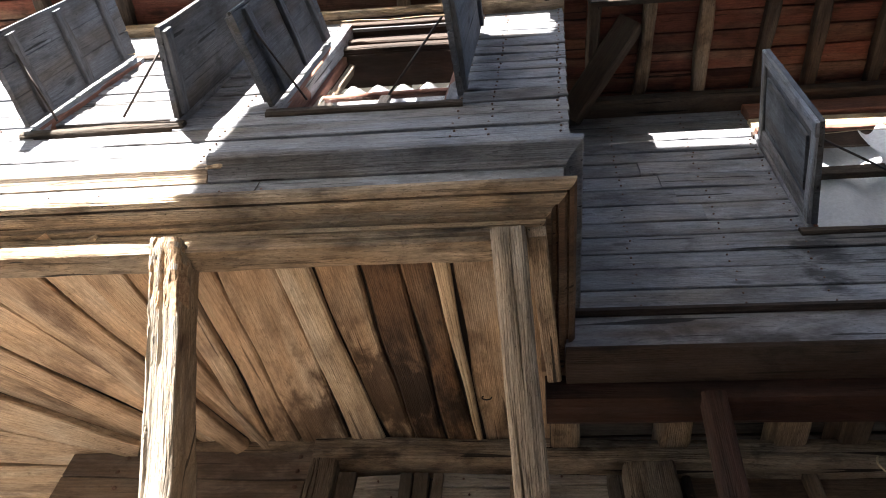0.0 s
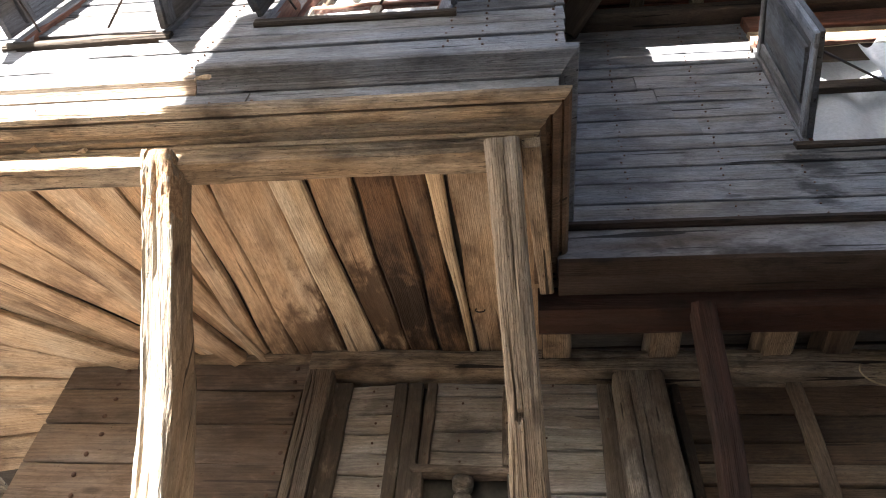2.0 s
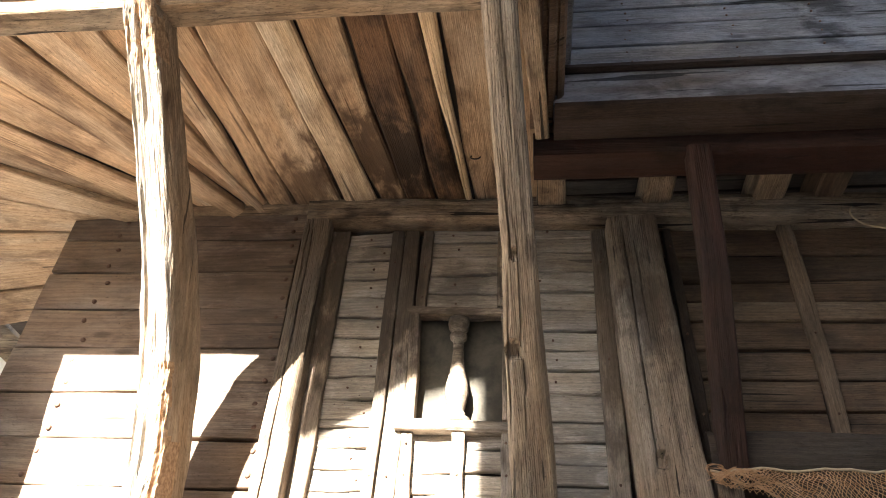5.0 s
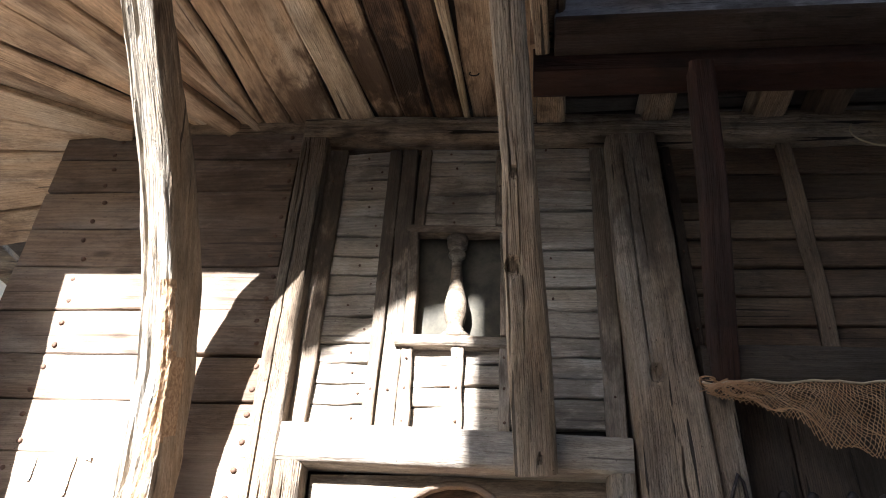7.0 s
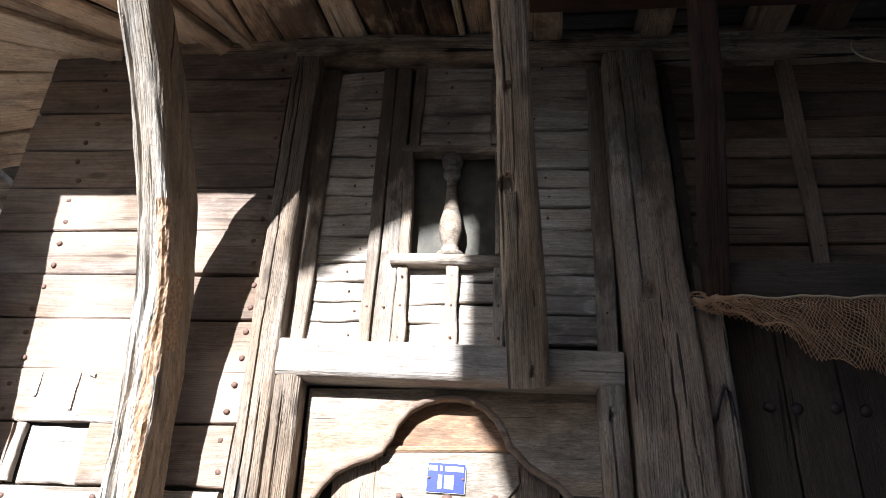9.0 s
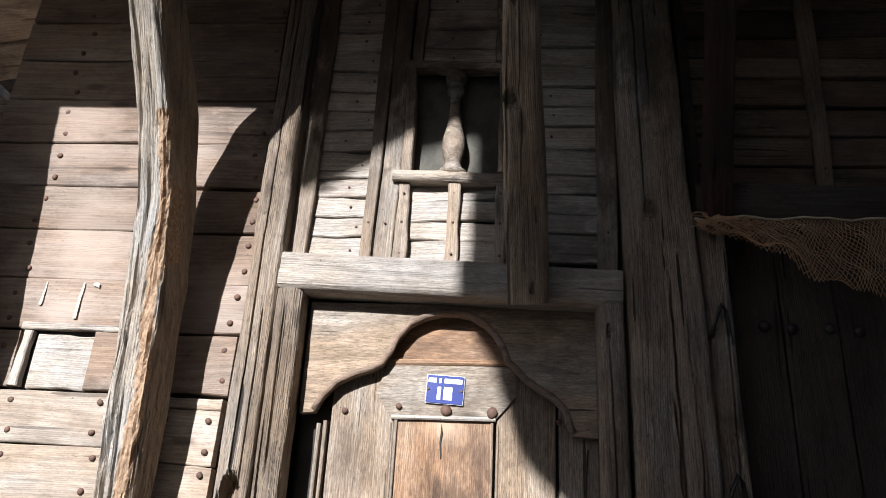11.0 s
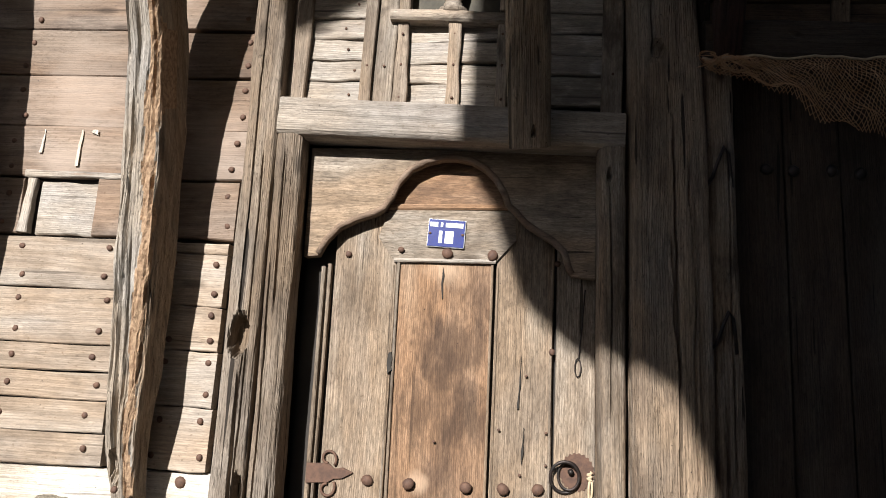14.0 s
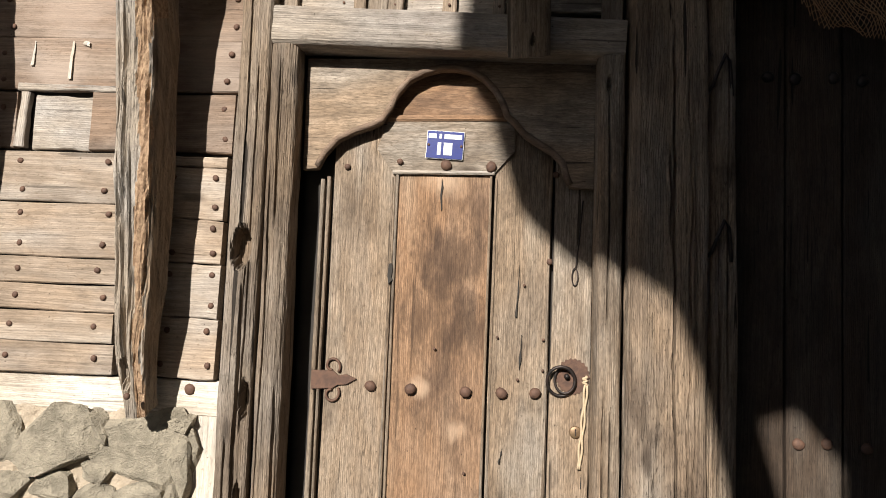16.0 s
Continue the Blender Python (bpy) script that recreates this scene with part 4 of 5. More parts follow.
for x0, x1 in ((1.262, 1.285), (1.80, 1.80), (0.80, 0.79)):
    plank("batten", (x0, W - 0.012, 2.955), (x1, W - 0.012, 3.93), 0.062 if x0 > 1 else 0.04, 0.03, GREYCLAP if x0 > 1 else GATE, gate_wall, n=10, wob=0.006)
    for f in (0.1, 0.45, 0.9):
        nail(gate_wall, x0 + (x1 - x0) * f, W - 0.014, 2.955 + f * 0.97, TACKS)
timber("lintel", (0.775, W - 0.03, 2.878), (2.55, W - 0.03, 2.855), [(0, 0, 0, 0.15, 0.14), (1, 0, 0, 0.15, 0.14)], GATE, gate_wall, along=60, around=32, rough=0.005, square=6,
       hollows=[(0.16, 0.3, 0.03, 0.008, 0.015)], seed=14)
gate = thing("gate", "plank gate with big iron studs, coloured dark for its shade", "gate", kind="structure")
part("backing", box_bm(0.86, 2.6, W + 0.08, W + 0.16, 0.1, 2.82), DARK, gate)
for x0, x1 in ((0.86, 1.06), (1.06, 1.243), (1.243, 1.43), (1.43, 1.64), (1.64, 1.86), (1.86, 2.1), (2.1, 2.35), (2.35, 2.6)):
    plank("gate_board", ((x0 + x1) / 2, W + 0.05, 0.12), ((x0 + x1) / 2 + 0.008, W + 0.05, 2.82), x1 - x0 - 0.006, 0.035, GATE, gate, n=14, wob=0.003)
for z in (2.46, 1.24):
    for x in (1.005, 1.095, 1.22, 1.315, 1.42, 1.52, 1.70, 1.80):
        nail(gate, x + (0.10 if z < 2 else 0), W + 0.048, z + random.uniform(-.006, .006), BLACK_STUDS if z > 2 else STUDS, "stud")
for z in (2.44, 1.9):
    part("staple", tube_mesh([(0.775, W - 0.07, z - 0.07), (0.785, W - 0.10, z - 0.05), (0.80, W - 0.115, z), (0.822, W - 0.11, z + 0.05), (0.838, W - 0.10, z + 0.03), (0.846, W - 0.09, z - 0.03), (0.85, W - 0.085, z - 0.08)], 0.006, 7), DARKIRON, frame_, "bent iron staple")

net = thing("fishing_net", "rust-brown fishing net draped under the gate lintel", "net")


def net_point(u, v):
    x = 0.755 + 1.55 * u
    sag = np.interp(x, [0.74, 0.80, 0.88, 0.95, 1.04, 1.17, 1.31, 1.5, 1.8, 2.35], [0.03, 0.05, 0.075, 0.12, 0.185, 0.25, 0.265, 0.26, 0.2, 0.12])
    z = 2.792 - sag * v
    y = W - 0.125 - 0.03 * math.sin(v * 3.0) + 0.012 * math.sin(u * 46 + v * 5) + 0.02 * noise.noise(Vector((u * 9, v * 3, 1)))
    return Vector((x + 0.06 * v * math.sin(u * 5) + 0.01 * noise.noise(Vector((u * 30, v * 6, 2))), y, z + (0.012 + 0.02 * v) * noise.noise(Vector((u * 22, v * 5, 7))) + 0.008 * noise.noise(Vector((u * 90, v * 11, 5)))))


verts, faces = [], []
NU, NV = 120, 14
for k in range(2):
    for i in range(-NV, NU + NV, 1):
        pts = []
        for j in range(NV + 1):
            u = (i + (j * 0.9 if k else -j * 0.9)) / NU
            if 0 <= u <= 1:
                pts.append(net_point(u, j / NV))
        if len(pts) < 2:
            continue
        for p, q in zip(pts, pts[1:]):
            d = (q - p).normalized()
            a = d.orthogonal().normalized()
            b = d.cross(a)
            base = len(verts)
            for c in (p, q):
                for t in (0, 2.09, 4.19):
                    verts.append(c + 0.0014 * (math.cos(t) * a + math.sin(t) * b))
            for t in range(3):
                faces.append((base + t, base + (t + 1) % 3, base + 3 + (t + 1) % 3, base + 3 + t))
me = bpy.data.meshes.new("mesh")
me.from_pydata([tuple(v) for v in verts], [], faces)
part("netting", me, NETMAT, net)
part("rope", tube_mesh([net_point(u, 0.0) + Vector((0, -0.004, 0.002)) for u in np.linspace(0, 1, 40)], 0.004, 6), TWINE, net)
rng = random.Random(5)
for k in range(5):
    part("tuft", tube_mesh([(0.765 + 0.05 * k * 0.7 + 0.03 * math.sin(t * 2.1 + k), W - 0.15 + 0.02 * math.cos(t * 1.7 + k), 2.775 - 0.02 * k * 0.4 + 0.025 * math.sin(t * 1.3 + 2 * k)) for t in np.linspace(0, 11, 50)], 0.0016, 4), NETMAT, net)
part("loose_end", tube_mesh([(1.62 + 0.11 * math.cos(t), W - 0.09 - 0.03 * t / 4, 3.96 + 0.06 * math.sin(t) - 0.02 * t) for t in np.linspace(2.6, 6.2, 20)], 0.004, 6), TWINE, net, "loop of straw-coloured rope")

# ---- wall plate, joists, red beam ----
plate_beam = thing("wall_plate", "long hewn beam along the top of the wall", "beam", kind="structure")
timber("beam", (-0.80, W, 4.055), (2.55, W, 3.965), [(0, 0, 0, 0.13, 0.16), (0.5, 0, 0, 0.13, 0.17), (1, 0, 0, 0.13, 0.16)], BEAM, plate_beam, along=110, around=36, rough=0.006, square=5,
       cracks=[(0.05, 0.6, 0.2, 0.005, 0.02), (0.4, 0.95, -0.3, 0.005, 0.02)], seed=17)
timber("beam", (-1.97, W + 0.01, 4.120), (-0.80, W + 0.01, 4.105), [(0, 0, 0, 0.055, 0.14), (1, 0, 0, 0.055, 0.14)], BEAM, plate_beam, along=40, around=28, rough=0.004, square=5, seed=18)

red_beam = thing("red_beam", "dark red painted beam under the right storey", "beam", kind="structure")
timber("beam", (0.22, 2.235, 3.985), (2.7, 2.235, 3.965), [(0, 0, 0, 0.14, 0.15), (1, 0, 0, 0.14, 0.15)], OXBLOOD, red_beam, along=60, around=32, rough=0.003, square=8, seed=19)
for i, (x, w) in enumerate(((0.30, 0.12), (0.755, 0.13), (1.22, 0.13), (1.47, 0.12), (1.95, 0.13), (2.4, 0.13))):
    j = thing("joist", "squared timber joist end over the wall beam", "joist", "floor joists")
    plank("timber", (x, 2.20, 4.02 if i else 4.03), (x, W + 0.10, 4.02), w, 0.14, BEAM if i < 3 else CLAPBROWN, j, normal=(0, 0, -1), cham=0.012)
upper_floor = thing("floor_above", "dark boards of the storey above the gate", "floor", kind="structure")
for k in range(7):
    plank("floor_board", (0.35, 2.12 + 0.1 * k, 4.17), (2.7, 2.12 + 0.1 * k, 4.17), 0.095, 0.03, GATE, upper_floor, normal=(0, 0, -1))


# ---- braces ----
def brace(name, label, line, w, d, mat, cracks=(), hollows=(), seed=1, stripe=None, rough=0.010, square=4.5, cap=None):
    """A crooked strut from the wall, through points of (x, y, z), to the storey above."""
    a, b = Vector(line[0]), Vector(line[-1])
    inv = basis(a, b, (0, -1, 0)).inverted()
    length = (b - a).length
    rows = []
    for p in line:
        q = inv @ Vector(p)
        f = (p[2] - a.z) / (b.z - a.z)
        rows.append((q.x / length, q.y, q.z, w(f), d(f)))
    t = thing(name, label, "brace", "braces under the jettied storey")
    timber("timber", a, b, rows, mat, t, along=160, around=96, rough=rough, cracks=random_cracks(seed, 3, 0.005, 0.02) + list(cracks), hollows=hollows, square=square, seed=seed, stripe=stripe, cap=cap)
    for k in (0,):
        x, y, z = line[k]
        nail(t, x + 0.01, y - d(0.5) * 0.5 - 0.006, z + (0.06 if k == 0 else -0.10), NAILS)
    return t


brace("timber_brace", "crooked pale weathered timber brace with split bark edge", 
      [(-1.075, 2.58, 1.265), (-1.085, 2.545, 1.5), (-1.07, 2.52, 1.67), (-1.078, 2.49, 2.09), (-1.078, 2.475, 2.45), (-1.070, 2.415, 2.79), (-1.071, 2.305, 3.05), (-1.077, 2.055, 3.43), (-1.083, 1.72, 3.755), (-1.088, 1.45, 4.0)],
      lambda f: 0.065 + 0.072 * min(1, f * 4.5) - 0.018 * max(0, min(1, f * 6 - 2.5)), lambda f: 0.12 + 0.085 * min(1, f * 5) + 0.045 * max(0, min(1, f * 5 - 1.5)) - 0.085 * max(0, f * 5 - 4), BARK,
      cracks=[(0.02, 0.45, 0.35, 0.008, 0.022), (0.12, 0.34, 0.65, 0.006, 0.02), (0.3, 0.9, 0.6, 0.005, 0.015), (0.36, 0.55, 0.15, 0.006, 0.018), (0.85, 0.99, 0.1, 0.01, 0.03), (0.1, 0.3, 0.05, 0.006, 0.02), (0.2, 0.27, 0.45, 0.007, 0.02)],
      hollows=[(0.05, 0.4, 0.06, 0.015, 0.03)], seed=23, stripe=(-0.62, 0.36, SPLIT, 0.60), square=6.0, rough=0.009, cap=(0.925, SPLIT))
brace("timber_brace", "straight grey-brown timber brace with knots ending over the lintel", [(0.190, 2.565, 2.498), (0.174, 2.360, 2.790), (0.168, 2.235, 2.955), (0.158, 2.130, 3.085), (0.150, 1.960, 3.310), (0.124, 1.710, 3.620), (0.112, 1.560, 3.815), (0.098, 1.430, 4.000)],
      lambda f: float(np.interp(f, (0, 0.2, 0.3, 0.38, 0.46, 0.6, 0.8, 1), (0.142, 0.136, 0.124, 0.122, 0.104, 0.098, 0.108, 0.112))), lambda f: 0.085, FLANK, cracks=[(0.2, 0.6, 0.2, 0.003, 0.012), (0.7, 0.97, -0.1, 0.003, 0.015)],
      hollows=[(0.36, 0.62, 0.032, 0.026, 0.04), (0.52, 0.35, 0.018, 0.014, 0.025), (0.03, -0.2, 0.02, 0.008, 0.02)], seed=29, rough=0.005)
brace("timber_brace", "dark red painted timber brace", [(0.845, 2.585, 2.800), (0.845, 2.310, 3.450), (0.845, 2.180, 3.940)], lambda f: 0.095, lambda f: 0.09, OXBLOOD, seed=31, rough=0.003)
# out of view: placed and widened to shade the wall's left end
brace("timber_brace", "unseen timber brace by the house corner, set for its shadow", 
      [(-1.93, 2.56, 1.0), (-1.89, 2.50, 1.8), (-1.88, 2.46, 2.45), (-1.97, 2.30, 3.05), (-2.07, 2.04, 3.42), (-2.18, 1.71, 3.745), (-2.27, 1.45, 4.0)], lambda f: 0.30, lambda f: 0.12, BARK, seed=37)

# ---- the bay: floor boards, mouldings, wall ----
bay_floor = thing("bay_floor", "underside of warm brown uneven boards below the bay", "floor", kind="structure")
ZS = 4.075
edges = [(-1.27, -1.10), (-1.15, -1.0), (-1.01, -0.88), (-0.77, -0.64), (-0.64, -0.48), (-0.47, -0.35), (-0.31, -0.21), (-0.185, -0.085), (-0.115, -0.045), (0.06, 0.10), (0.22, 0.30)]
rng = random.Random(71)
for i, ((f0, b0), (f1, b1)) in enumerate(zip(edges, edges[1:])):
    zz = ZS - (0.022 if i in (3, 7) else 0.0) + rng.uniform(-0.006, 0.006)
    k0, k1 = (1.47 - 1.6) / 0.98, (2.62 - 1.6) / 0.98
    e = [f + (b - f) * k for f, b in ((f0, b0), (f1, b1)) for k in (k0, k1)]
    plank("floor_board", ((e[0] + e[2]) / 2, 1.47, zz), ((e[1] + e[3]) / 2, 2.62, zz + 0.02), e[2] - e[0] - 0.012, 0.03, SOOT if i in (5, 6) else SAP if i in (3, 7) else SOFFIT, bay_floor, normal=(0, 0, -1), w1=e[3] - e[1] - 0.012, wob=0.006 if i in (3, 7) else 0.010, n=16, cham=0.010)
fan = [((-1.40, 1.45), (-1.06, 2.62)), ((-1.58, 1.45), (-1.02, 2.62)), ((-1.78, 1.45), (-1.10, 2.62)), ((-2.13, 1.45), (-1.21, 2.62)), ((-2.58, 1.45), (-1.30, 2.62)), ((-3.0, 1.35), (-1.50, 2.62)),
       ((-3.0, 1.75), (-1.56, 2.60)), ((-3.0, 2.20), (-1.72, 2.635)), ((-3.2, 2.62), (-1.85, 2.74)), ((-3.2, 2.95), (-1.88, 2.90)), ((-3.2, 3.25), (-1.9, 3.10)), ((-3.2, 3.6), (-1.9, 3.32))]
fan = [((-1.293, 1.47), (-1.093, 2.62))] + fan
for i, ((a0, b0), (a1, b1)) in enumerate(zip(fan, fan[1:])):
    a = (Vector(a0) + Vector(a1)) / 2
    b = (Vector(b0) + Vector(b1)) / 2
    d = (b - a).normalized()
    nrm = Vector((-d.y, d.x))
    wa, wb = abs((Vector(a1) - Vector(a0)).dot(nrm)), abs((Vector(b1) - Vector(b0)).dot(nrm))
    zz = ZS - 0.020 * (i % 2) + rng.uniform(-0.004, 0.004)
    plank("floor_board", (a.x, a.y, zz), (b.x, b.y, zz + 0.015), wa - 0.006, 0.03, SOFFIT, bay_floor, normal=(0, 0, -1), w1=max(wb, 0.05) - 0.004, wob=0.012, n=14, cham=0.006)
part("deck", box_bm(-3.3, -1.72, 2.9, 3.45, ZS + 0.055, ZS + 0.12), DARK, bay_floor)
part("deck", box_bm(-3.1, 0.30, 1.40, 2.9, ZS + 0.055, ZS + 0.12), DARK, bay_floor)
hookx = tube_mesh([(-0.02 + 0.02 * math.cos(t), 2.30, ZS - 0.012 + 0.012 * math.sin(t)) for t in np.linspace(2.4, 6.4, 12)], 0.003, 6)
part("hook", hookx, DARKIRON, bay_floor)

trim = thing("trim_bay", "layered wooden mouldings round the foot of the bay", "moulding", kind="structure")
XC, YF = 0.225, 1.44
stations = [(-3.1, YF, 0, -1), (-1.85, YF + 0.003, 0, -1), (-0.9, YF, 0, -1), (XC, YF, 0.85, -1), (XC, 2.14, 0.85, 0)]
FILLET = [(-0.02, 4.045), (0.004, 4.045), (0.010, 4.062), (-0.006, 4.064), (-0.006, 4.070), (0.030, 4.070), (0.038, 4.086), (0.050, 4.090), (-0.02, 4.095)]
part("moulding", sweep(FILLET, stations[:4]), BEAM, trim)
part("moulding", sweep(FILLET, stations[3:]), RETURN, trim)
CROWN = [(-0.02, 4.082), (0.048, 4.12), (0.060, 4.12), (0.060, 4.074), (0.085, 4.079), (0.096, 4.088), (0.096, 4.112), (0.106, 4.112), (0.106, 4.089), (0.125, 4.097), (0.137, 4.112), (0.139, 4.126), (0.128, 4.143), (0.09, 4.150), (-0.02, 4.150)]
part("moulding", sweep(CROWN, stations[:4]), BEAM, trim)
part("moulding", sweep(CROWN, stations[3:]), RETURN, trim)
part("fascia", sweep([(0.02, 4.150), (0.088, 4.150), (0.096, 4.272), (0.02, 4.272)], stations), SILVER, trim)
for x, z in ((-2.2, 4.19), (-0.83, 4.205)):
    plank("butt_joint", (x, YF - 0.0935, z - 0.05), (x + 0.012, YF - 0.0965, z + 0.06), 0.004, 0.003, DARK, trim, cham=0.0005, wob=0.001)
part("shelf", sweep([(0.02, 4.262), (0.105, 4.268), (0.12, 4.285), (0.150, 4.302), (0.178, 4.312), (0.184, 4.322), (0.184, 4.350), (0.13, 4.366), (0.02, 4.366)], [(-1.02, YF, 0, -1)] + stations[2:]), SILVER, trim)
# left piece in brighter tan, the light bounced under it put into the colour
part("shelf", sweep([(0.02, 4.268), (0.100, 4.270), (0.108, 4.286), (0.122, 4.300), (0.138, 4.309), (0.142, 4.318), (0.142, 4.342), (0.12, 4.364), (0.02, 4.364)], [(-3.1, YF, 0, -1), (-1.028, YF, 0, -1)]), BATTEN, trim)
splinter = random.Random(5)
for k in range(7):
    px = -1.055 + 0.012 * k + splinter.uniform(-0.006, 0.006)
    plank("splinter", (px - 0.03, YF - 0.10 - 0.010 * k, 4.345 - 0.008 * k), (px + splinter.uniform(0.02, 0.05), YF - 0.10 - 0.010 * k, 4.345 - 0.008 * k), 0.012, 0.010, SAP, trim, normal=(0, -1, 1), w1=0.003, cham=0.001)
for x in np.arange(-2.9, 0.2, 0.21):
    nail(trim, x + random.uniform(-.05, .05), YF - 0.126, 4.13, TACKS)
    nail(trim, x + random.uniform(-.05, .05), YF - 0.092, 4.20 + random.uniform(-.03, .03), TACKS)
bay_beam = thing("bay_beam", "squared front beam carrying the bay", "beam", kind="structure")
timber("beam", (-3.1, 1.49, 4.015), (0.16, 1.49, 4.015), [(0, 0, 0, 0.095, 0.10), (0.4, 0.004, 0, 0.10, 0.10), (0.7, -0.004, 0, 0.09, 0.10), (1, 0, 0, 0.095, 0.10)], BEAM, bay_beam, along=130, around=36, rough=0.006, square=6,
       cracks=[(0.55, 0.97, 0.3, 0.005, 0.015), (0.75, 0.99, -0.4, 0.006, 0.02)], seed=41)
plank("side_beam", (0.195, 1.45, 3.985), (0.255, 2.14, 3.985), 0.062, 0.10, BEAM, bay_beam, normal=(0, 0, -1), cham=0.006)

LEAN_X, LEAN_Y = 0.055, 0.05


def up(x, y, z):
    """The upper storey leans a little to one side and back."""
    return (x + LEAN_X * (z - 4.3), y + LEAN_Y * (z - 4.3), z)


def clapwall(parent, y, x0, x1, z0, z1, holes, mat, seed, lap=0.13, tacks=()):
    rngc = random.Random(seed)
    z = z0
    while z < z1:
        h = lap * rngc.uniform(0.82, 1.15)
        spans = [(x0, x1)]
        for hx0, hx1, hz0, hz1 in holes:
            if z + h * 0.5 > hz0 and z + h * 0.5 < hz1:
                cut = []
                for a, b in spans:
                    cut += [(a, hx0)] if a < hx0 else []
                    cut += [(hx1, b)] if hx1 < b else []
                spans = cut
        for a, b in spans:
            cuts = [a, b]
            if b - a > 1.1 and rngc.random() < 0.1:
                cuts = [a, rngc.uniform(a + 0.4, b - 0.4), b]
            for c, d in zip(cuts, cuts[1:]):
                dz = rngc.uniform(-0.005, 0.005)
                plank("clapboard", up(c + 0.001, y, z + h / 2 + dz), up(d - 0.001, y, z + h / 2 - dz), h - 0.007, 0.022, mat, parent, normal=(0, -1, 0.07), wob=0.004, n=max(5, int((d - c) * 8)))
        for tx in tacks:
            if any(a < tx < b for a, b in spans):
                for f in (0.3, 0.72):
                    nail(parent, *up(tx + rngc.uniform(-.012, .012), y - 0.003, z + h * f), TACKS)
        z += h


def backing(parent, y, x0, x1, z0, z1, holes):
    xs = sorted({x0, x1, *[v for h in holes for v in h[:2]]})
    for a, b in zip(xs, xs[1:]):
        mid = (a + b) / 2
        hs = [h for h in holes if h[0] < mid < h[1]]
        zz = [(z0, z1)] if not hs else [(z0, hs[0][2]), (hs[0][3], z1)]
        for c, d in zz:
            bm = bmesh.new()
            vs = [bm.verts.new(up(x, y + yy, z)) for yy in (0.02, 0.09) for x, z in ((a, c), (b, c), (b, d), (a, d))]
            for f in ((0, 1, 2, 3), (7, 6, 5, 4), (0, 4, 5, 1), (1, 5, 6, 2), (2, 6, 7, 3), (3, 7, 4, 0)):
                bm.faces.new([vs[k] for k in f])
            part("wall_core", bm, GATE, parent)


bay_holes = [(-2.00, -1.36, 4.78, 5.78), (-0.91, -0.16, 4.86, 6.15)]
bay = thing("wall_bay", "silver-grey weathered clapboard wall of the bay", "wall", kind="structure")
clapwall(bay, 1.312, -3.1, 0.335, 4.365, 6.25, bay_holes, SILVER, 55, tacks=(0.30, 0.02, -0.12, -1.1, -2.2))
backing(bay, 1.312, -3.1, 0.325, 4.36, 6.25, bay_holes)
side = bmesh.new()
vs = [side.verts.new(up(*p)) for p in ((0.33, 1.315, 4.36), (0.33, 2.1, 4.36), (0.33, 2.1, 6.3), (0.33, 1.315, 6.3), (0.30, 1.315, 4.36), (0.30, 2.1, 4.36), (0.30, 2.1, 6.3), (0.30, 1.315, 6.3))]
for f in ((0, 1, 2, 3), (7, 6, 5, 4), (0, 4, 5, 1), (1, 5, 6, 2), (2, 6, 7, 3), (3, 7, 4, 0)):
    side.faces.new([vs[k] for k in f])
part("side_wall", side, SILVER, bay)

right_holes = [(1.46, 2.30, 4.86, 5.90)]
right_wall = thing("wall_upper", "grey clapboard wall of the set-back storey", "wall", kind="structure")
clapwall(right_wall, 2.045, 0.34, 3.4, 4.27, 6.4, right_holes, SILVER, 77, lap=0.15, tacks=(0.62, 1.05, 1.40))
backing(right_wall, 2.045, 0.34, 3.4, 4.20, 6.4, right_holes)
trim_r = thing("trim_upper", "dark wooden moulding at the foot of the set-back storey", "moulding", kind="structure")
st_r = [(0.30, 2.05, 0, -1), (3.4, 2.05, 0, -1)]
part("fascia", sweep([(-0.06, 4.04), (0.018, 4.04), (0.022, 4.235), (-0.06, 4.235)], st_r), TRIM, trim_r)
part("moulding", sweep([(-0.06, 4.235), (0.03, 4.235), (0.045, 4.25), (0.045, 4.268), (0.0, 4.285), (-0.06, 4.285)], st_r), UMBER, trim_r)
part("moulding", sweep([(-0.10, 3.985), (0.0, 3.985), (0.02, 3.997), (0.045, 4.012), (0.055, 4.028), (0.035, 4.04), (-0.10, 4.04)], st_r), UMBER, trim_r)


